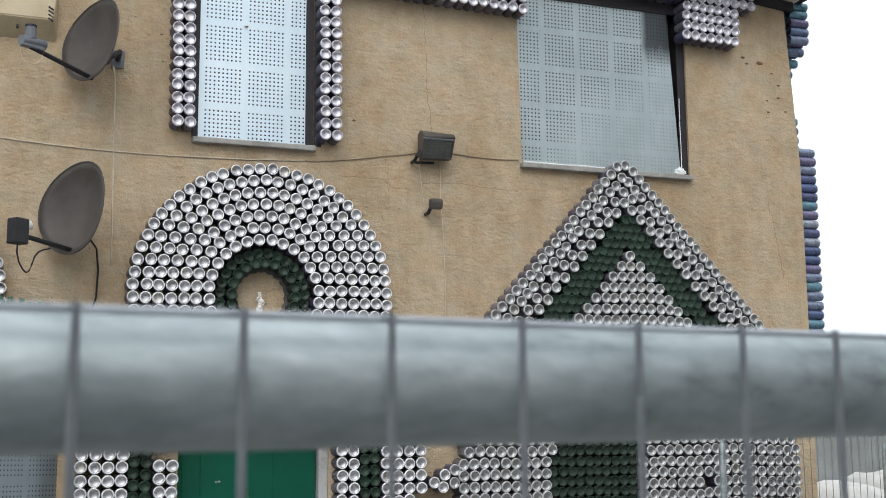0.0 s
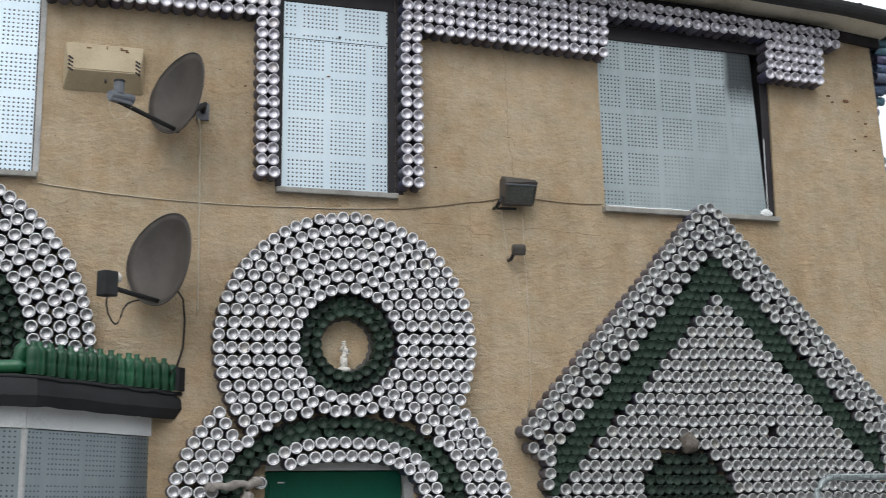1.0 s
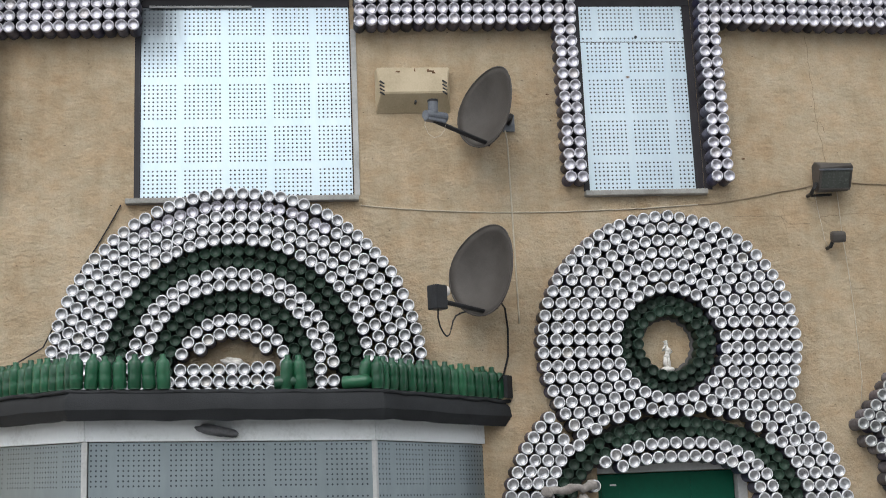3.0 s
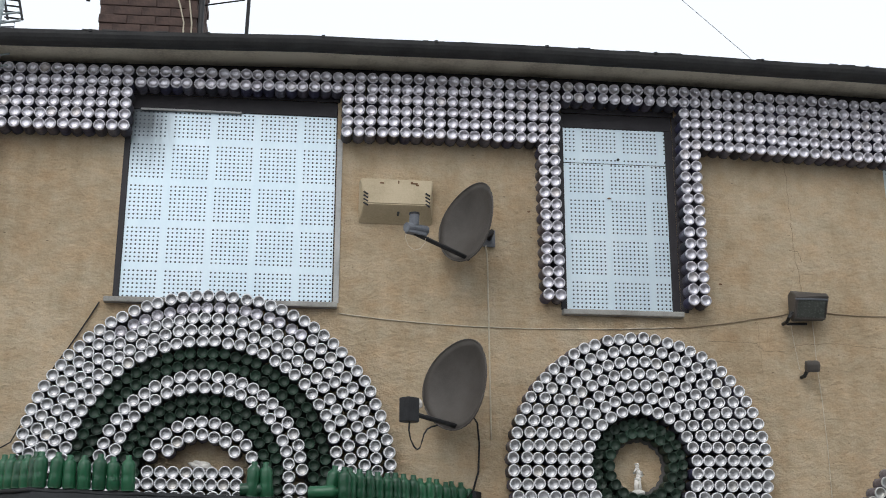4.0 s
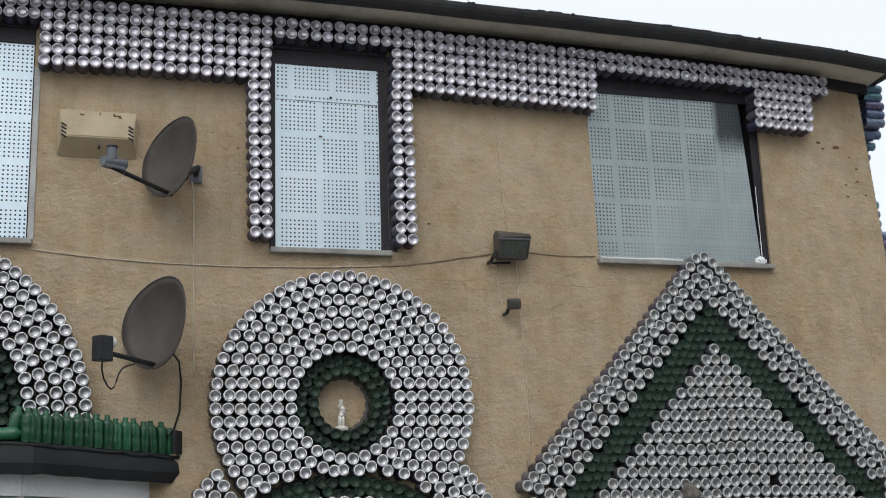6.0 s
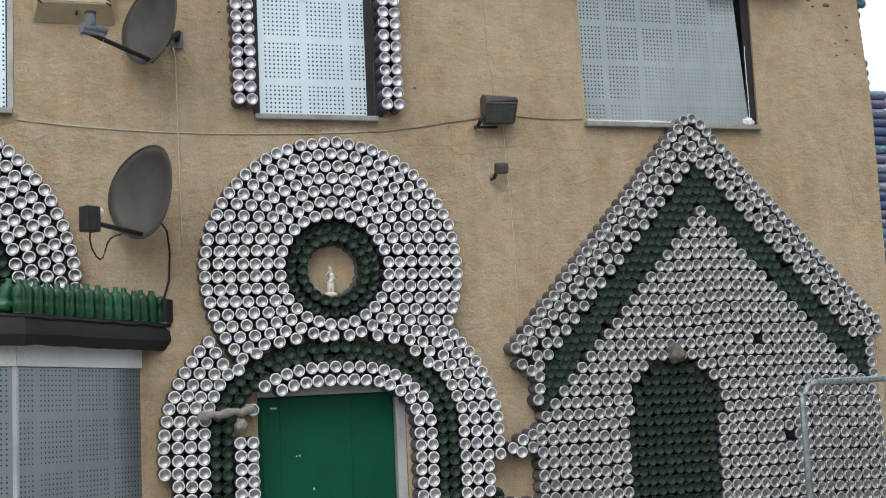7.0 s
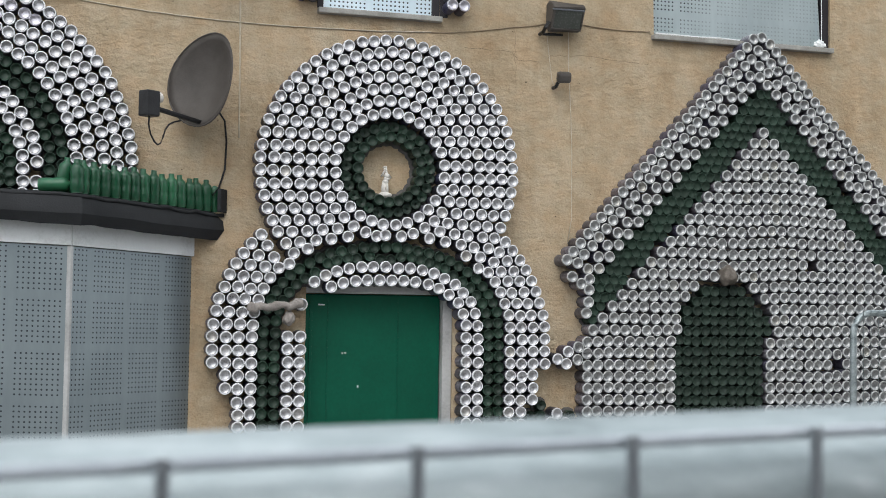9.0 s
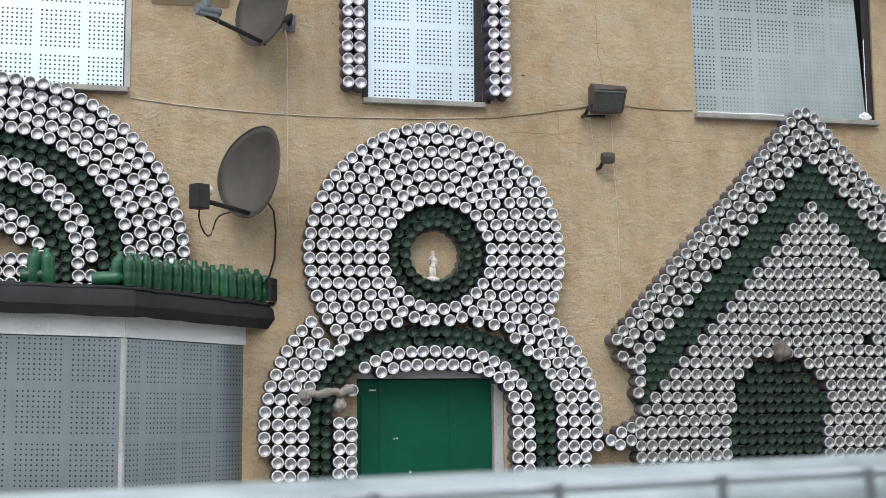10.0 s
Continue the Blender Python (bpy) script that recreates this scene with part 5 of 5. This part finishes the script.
st.matrix_basis = Matrix.Translation((-0.012, -0.065, 2.678))


def lump(name, at, size, mat, label, category, seed, turn=0.0):
    """A knobbly worn stone."""
    bm = bmesh.new()
    bmesh.ops.create_icosphere(bm, subdivisions=4, radius=1.0)
    for v in bm.verts:
        k = 1 + 0.28 * noise.noise(v.co * 1.4 + Vector((seed, 0, 0))) + 0.10 * noise.noise(v.co * 4 + Vector((0, seed, 0)))
        v.co = Vector([c * k * s for c, s in zip(v.co, size)])
    o = tagged(part(name, bm, mat, smooth=True), label, category)
    o.matrix_basis = Matrix.Translation(at) @ Matrix.Rotation(radians(turn), 4, "Y")
    return o


lump("boulder", (2.058, -0.120, 2.292), (0.052, 0.062, 0.060), BROWNSTONE, "smooth brown stone set over the green arch", "stone", 3.0)
bm = bmesh.new()
spine = [(-0.735 + 0.0098 * k, -0.145 + 0.006 * math.sin(k * 0.7), 2.066 + 0.0007 * k + 0.007 * math.sin(k * 0.55)) for k in range(28)]
tube_along(bm, spine, 0.021, 12)
bmesh.ops.create_icosphere(bm, subdivisions=3, radius=0.030, matrix=Matrix.Translation((-0.735, -0.145, 2.066)))
bmesh.ops.create_icosphere(bm, subdivisions=3, radius=0.027, matrix=Matrix.Translation((-0.490, -0.145, 2.096)))
for v in bm.verts:
    v.co += 0.012 * Vector((noise.noise(v.co * 26), noise.noise(v.co * 26 + Vector((5, 0, 0))), noise.noise(v.co * 26 + Vector((0, 7, 0)))))
tagged(part("stone_carving", bm, STONE, smooth=True), "long worn pale stone carving beside the door head", "carving")
lump("pebble", (-0.540, -0.125, 2.010), (0.030, 0.034, 0.036), STONE, "small round stone under the carving", "stone", 8.0)
lump("plaster_fragment", (-2.37, -0.03, 2.812), (0.060, 0.026, 0.024), PLASTER, "broken white plaster piece in the rainbow's niche", "plaster", 5.0, 10)
lump("rubbish", (-2.405, -0.632, 2.420), (0.105, 0.026, 0.026), SCRAP, "torn grey felt scrap hanging on the white board", "felt scrap", 9.0, 12)

# ---- chimney, aerials and the overhead wire ----
ch = root("chimney", "sooty brown brick chimney stack on the roof", "chimney", at=(-3.1, 2.2, 5.4))
part("core", boxed((-3.492, 2.008, 5.3), (-2.768, 2.70, 9.0)), BRICK, ch)
bme = bpy.data.meshes.new("brick")
bm = boxed((-0.1050, -0.049, -0.0345), (0.1050, 0.049, 0.0345), 0.006)
bm.to_mesh(bme)
bm.free()
bme.materials.append(BRICK)
for c in range(28):
    z = 5.62 + 0.075 * c
    off = 0.107 if c % 2 else 0.0
    for k in range(4):
        x = -3.5 + 0.105 + off + 0.2145 * k
        if x > -2.80:
            continue
        o = new("brick", bme)
        o.parent, o.matrix_parent_inverse = ch, Matrix.Translation(ch.location).inverted()
        o.matrix_basis = pose(x, 2.048 + random.uniform(-0.003, 0.003), z, 0, 0, random.uniform(-0.6, 0.6))
    for k in range(3):
        o = new("brick", bme)
        o.parent, o.matrix_parent_inverse = ch, Matrix.Translation(ch.location).inverted()
        o.matrix_basis = pose(-2.805 + random.uniform(-0.003, 0.003), 2.15 + (0.107 if c % 2 == 0 else 0) + 0.2145 * k, z, 0, 0, 90)
bm = bmesh.new()
tube_along(bm, [(-2.735, 2.0, 5.5), (-2.735, 2.0, 9.0)], 0.022, 10)
part("flue_pipe", bm, BLACK, ch, "dark pipe strapped to the stack")


def aerial(at, top, bars, label, lean, metal):
    a = root("aerial", label, "aerial", "television aerials", at=at)
    bm = bmesh.new()
    tube_along(bm, [at, (at[0] + lean, at[1], top)], 0.0145, 8)
    part("mast", bm, metal, a)
    for z, half, dx in bars:
        bm = bmesh.new()
        rod(bm, (at[0] + dx - half, at[1], z), (at[0] + dx + half, at[1], z + 0.42 * half), 0.006, 6)
        part("element", bm, metal, a)
    return a


aerial((-3.660, -0.17, 4.60), 5.42, [(4.945, 0.115, -0.002), (5.015, 0.115, 0.004), (5.085, 0.115, 0.008), (5.215, 0.13, 0.03), (5.27, 0.12, 0.03)], "grey aerial mast clipped to the eaves", 0.050, GALV)
aerial((-2.42, 2.2, 5.4), 8.0, [(6.62, 0.16, -0.16)], "thin dark aerial mast behind the gutter", 0.06, BLACK)
far_aerial = root("aerial", "dark slanted grid aerial above the gutter", "aerial", "television aerials", at=(-4.25, 2.2, 5.2))
part("mast", tube_along(bmesh.new(), [(-4.34, 2.2, 5.2), (-4.31, 2.2, 6.7)], 0.018, 8), BLACK, far_aerial)
for k in range(5):
    z = 6.64 - 0.052 * k
    part("element", rod(bmesh.new(), (-4.30 + 0.014 * k, 2.2, z), (-4.165 + 0.014 * k, 2.2, z - 0.012), 0.007, 6), BLACK, far_aerial)
for x in (-4.275, -4.165):
    part("boom", rod(bmesh.new(), (x, 2.19, 6.66), (x + 0.06, 2.19, 6.41), 0.010, 6), BLACK, far_aerial)
part("reflector", tube_along(bmesh.new(), [(-4.33, 2.18, 6.39), (-4.16, 2.18, 6.385), (-4.158, 2.18, 6.345), (-4.31, 2.18, 6.335)], 0.007, 6), GREYP, far_aerial)
part("stay", rod(bmesh.new(), (-4.31, 2.2, 6.32), (-4.12, 2.2, 6.19), 0.006, 6), BLACK, far_aerial)
for k, (xa, xb) in enumerate(((-2.93, -2.86), (-2.84, -2.80))):
    tagged(part("cable", tube_along(bmesh.new(), [(xa, 1.99, 7.2), (xa, 1.985, 6.62), ((xa + xb) / 2, 1.988, 6.50), (xb, 1.985, 6.36), (xb + 0.01, 1.985, 5.6)], 0.006, 6), PALECABLE), "pale cable clipped down the chimney stack", "cable", "cables on the chimney")
part("bracket_arm", rod(bmesh.new(), (-3.62, 2.15, 6.612), (-3.49, 2.15, 6.606), 0.012, 6), BLACK, ch)
part("bracket_foot", boxed((-3.635, 2.13, 6.585), (-3.605, 2.17, 6.635), 0.004), BLACK, ch)
tagged(part("overhead_wire", tube_along(bmesh.new(), sagged((1.40, 0.6, 5.33), (-1.50, 0.6, 7.96), 0.005, 12), 0.0019, 6), GREYP), "thin black overhead wire rising from the roof", "wire")


# ---- temporary fence panels ----
def fence_panel(a, b, top, label, r, wire_r, first, pitch, rise, foot_z=0.12, skew=0.0, mat=None):
    """A site fence panel from a to b (plan points): a bent round tube frame, and a flat welded wire mesh on the side of -y
    whose top wire lies `rise` over the tube's centre line; the upright wires start at `first`."""
    fp = root("site_fence", label, "fence", "site fence panels", at=((a[0] + b[0]) / 2, (a[1] + b[1]) / 2, foot_z))
    a, b = Vector((*a, 0)), Vector((*b, 0))
    u = (b - a).normalized()
    n = (b - a).length
    side = Vector((u.y, -u.x, 0))
    mat = mat or WIREMAT

    def at(s, z):
        p = a + u * s
        return Vector((p.x, p.y, z + skew * s))

    bend, pts = 0.12, [at(0, foot_z)]
    for k in range(9):
        t = math.pi / 2 * k / 8
        pts.append(at(bend - bend * math.cos(t), top - bend + bend * math.sin(t)))
    for k in range(1, 60):
        pts.append(at(bend + (n - 2 * bend) * k / 60, top))
    for k in range(9):
        t = math.pi / 2 * (1 - k / 8)
        pts.append(at(n - bend + bend * math.cos(t), top - bend + bend * math.sin(t)))
    pts.append(at(n, foot_z))
    part("tube_frame", tube_along(bmesh.new(), pts, r, 28), GALV, fp, smooth=True)
    flat = side * (r + wire_r)
    for z in (top + rise, *[top * q for q in (0.72, 0.45, 0.18)]):
        part("wire", rod(bmesh.new(), at(0.02, z) + flat, at(n - 0.02, z) + flat, wire_r, 10), mat, fp, smooth=True)
    upright = side * (r + 2.8 * wire_r)
    o0 = at(first, 0)
    bm = rod(bmesh.new(), at(first, top + rise + 0.0015) + upright - o0, at(first, 0.16) + upright - o0, wire_r, 10)
    one = part("wire", bm, mat, fp, smooth=True)
    back = Matrix.Translation(fp.location).inverted()
    one.matrix_parent_inverse, one.matrix_basis = back, Matrix.Translation(o0)
    k = 1
    while first + k * pitch < n - 0.02:
        o = new("wire", one.data)
        o.parent, o.matrix_parent_inverse = fp, back
        o.matrix_basis = Matrix.Translation(at(first + k * pitch, 0))
        k += 1
    return fp


def fence_y(x):
    return -6.3401 + 0.1534 * (x + 1.4)


X0, X1 = -3.3, 0.15
k_ = math.hypot(1, 0.1534)
near_first = (-1.4 - X0) * k_ - 0.0041
fence_panel((X0, fence_y(X0)), (X1, fence_y(X1)), 2.0677 + 0.0096 * (X0 + 1.4), "galvanised site fence panel of bent tube and welded wire", 0.0208, 0.0013, near_first - 0.0466 * int(near_first / 0.0466 - 0.5), 0.0466, 0.0177, 0.12, 0.0096 / k_)
fence_panel((2.64, -0.52), (6.05, -0.55), 2.085, "galvanised site fence panel standing before the gable mural", 0.019, 0.0018, 0.05, 0.05, 0.012, mat=GALV)
fence_panel((4.55, 0.35), (8.0, 1.2), 2.05, "galvanised site fence panel standing beyond the house corner", 0.019, 0.0018, 0.05, 0.10, 0.012, mat=GALV)


def foot_block(x, y):
    o = tagged(part("concrete_block", boxed((x - 0.35, y - 0.11, 0.0 if y < -5 else 0.1001), (x + 0.35, y + 0.11, 0.14 if y < -5 else 0.24), 0.03), CONCRETE), "grey concrete block carrying the fence", "concrete block", "concrete blocks")
    return o


for x, y in ((X0, fence_y(X0)), (X1, fence_y(X1)), (2.64, -0.52), (6.05, -0.55)):
    foot_block(x, y)

# ---- what stands beyond the house corner ----
def corrugated(name, a, b, z0, z1, label, mat):
    a, b = Vector((*a, 0)), Vector((*b, 0))
    u = (b - a).normalized()
    w = Vector((-u.y, u.x, 0))
    n = int((b - a).length / 0.04)
    bm = bmesh.new()
    prev = None
    for k in range(n + 1):
        p = a + u * (0.04 * k) + w * (0.018 * math.sin(k * math.pi / 2))
        q = [bm.verts.new((p.x, p.y, z0)), bm.verts.new((p.x, p.y, z1)), bm.verts.new((p.x + w.x * 0.02, p.y + w.y * 0.02, z1)), bm.verts.new((p.x + w.x * 0.02, p.y + w.y * 0.02, z0))]
        if prev:
            for i in range(4):
                j = (i + 1) % 4
                bm.faces.new((prev[i], prev[j], q[j], q[i]))
        prev = q
    return tagged(part(name, bm, mat), label, "hoarding")


corrugated("hoarding", (6.4, 6.2), (16.0, 7.4), 0.0, 2.07, "grey corrugated metal hoarding across the yard", SHEET)


def bulk_bag(x, y, s, seed):
    bm = bmesh.new()
    bmesh.ops.create_icosphere(bm, subdivisions=4, radius=1.0)
    for v in bm.verts:
        c = v.co
        q = Vector([math.copysign(abs(k) ** 0.55, k) for k in c])
        q *= 1 + 0.10 * noise.noise(c * 3 + Vector((seed, 0, 0))) + 0.05 * noise.noise(c * 8 + Vector((0, seed, 0)))
        v.co = Vector((x + q.x * s * 0.5, y + q.y * s * 0.5, s * 0.52 + q.z * s * 0.5))
    for v in bm.verts:
        v.co.z = max(v.co.z, 0.002)
    tagged(part("bulk_bag", bm, SACK, smooth=True), "full white woven bulk bag slumped on the yard", "bag", "bulk bags")


for x, y, s, q in ((6.7, 3.9, 1.52, 1.0), (8.3, 4.3, 1.60, 4.0), (7.6, 5.4, 1.45, 7.0)):
    bulk_bag(x, y, s, q)

hs = root("cottage", "distant cream rendered house with a grey slate roof", "house", at=(29, 31, 0))
part("wall", boxed((24.5, 30, 0), (33.5, 37, 3.16)), CREAM, hs)
bm = bmesh.new()
ring = [[bm.verts.new((x, y, z)) for y, z in ((29.6, 3.15), (33.5, 3.92), (37.4, 3.15))] for x in (24.3, 33.8)]
for k in range(3):
    j = (k + 1) % 3
    bm.faces.new((ring[0][k], ring[0][j], ring[1][j], ring[1][k]))
bm.faces.new(ring[0])
bm.faces.new(ring[1][::-1])
bmesh.ops.recalc_face_normals(bm, faces=bm.faces)
part("roof", bm, SLATE, hs)
part("chimney_stack", boxed((26.9, 33.2, 3.7), (27.45, 33.8, 4.15), 0.02), RUST, hs)
for x in (27.15, 28.15, 30.4):
    w = part("window", boxed((x, 29.96, 2.72), (x + 0.42, 29.995, 3.08)), WHITEPAINT, hs)
    part("pane", boxed((x + 0.05, 29.93, 2.76), (x + 0.37, 29.955, 3.04)), BLACK, w)
part("band", boxed((24.5, 29.90, 0), (33.5, 29.99, 2.58)), RUST, hs)
tagged(part("tarpaulin", boxed((25.65, 27.5, 0.0), (26.55, 28.5, 2.42), 0.22), ORANGE), "orange sheet over a pile far off", "tarpaulin")
tagged(part("gate_post", boxed((19.50, 20.0, 0.0), (19.72, 20.25, 2.70), 0.03), BLACK), "dark timber gate post across the yard", "post")
vn = root("white_van", "tall white box van parked beyond the yard", "van", at=(14.5, 11, 0.4))
part("box_body", boxed((14.05, 10.0, 0.75), (18.5, 12.2, 3.17), 0.06), VANWHITE, vn)
part("cab", boxed((18.55, 10.05, 0.6), (20.2, 12.15, 2.2), 0.2), VANWHITE, vn)
part("bumper_rail", boxed((14.02, 9.985, 0.95), (18.5, 9.999, 1.02)), GREYP, vn)
for x in (14.9, 19.3):
    for y in (10.1, 11.9):
        wh = part("wheel", rod(bmesh.new(), (x, y, 0.40), (x, y + 0.22, 0.40), 0.40, 24), BLACK, vn)
        part("hub", rod(bmesh.new(), (x, y - 0.01, 0.40), (x, y + 0.005, 0.40), 0.18, 18), GREYP, wh)
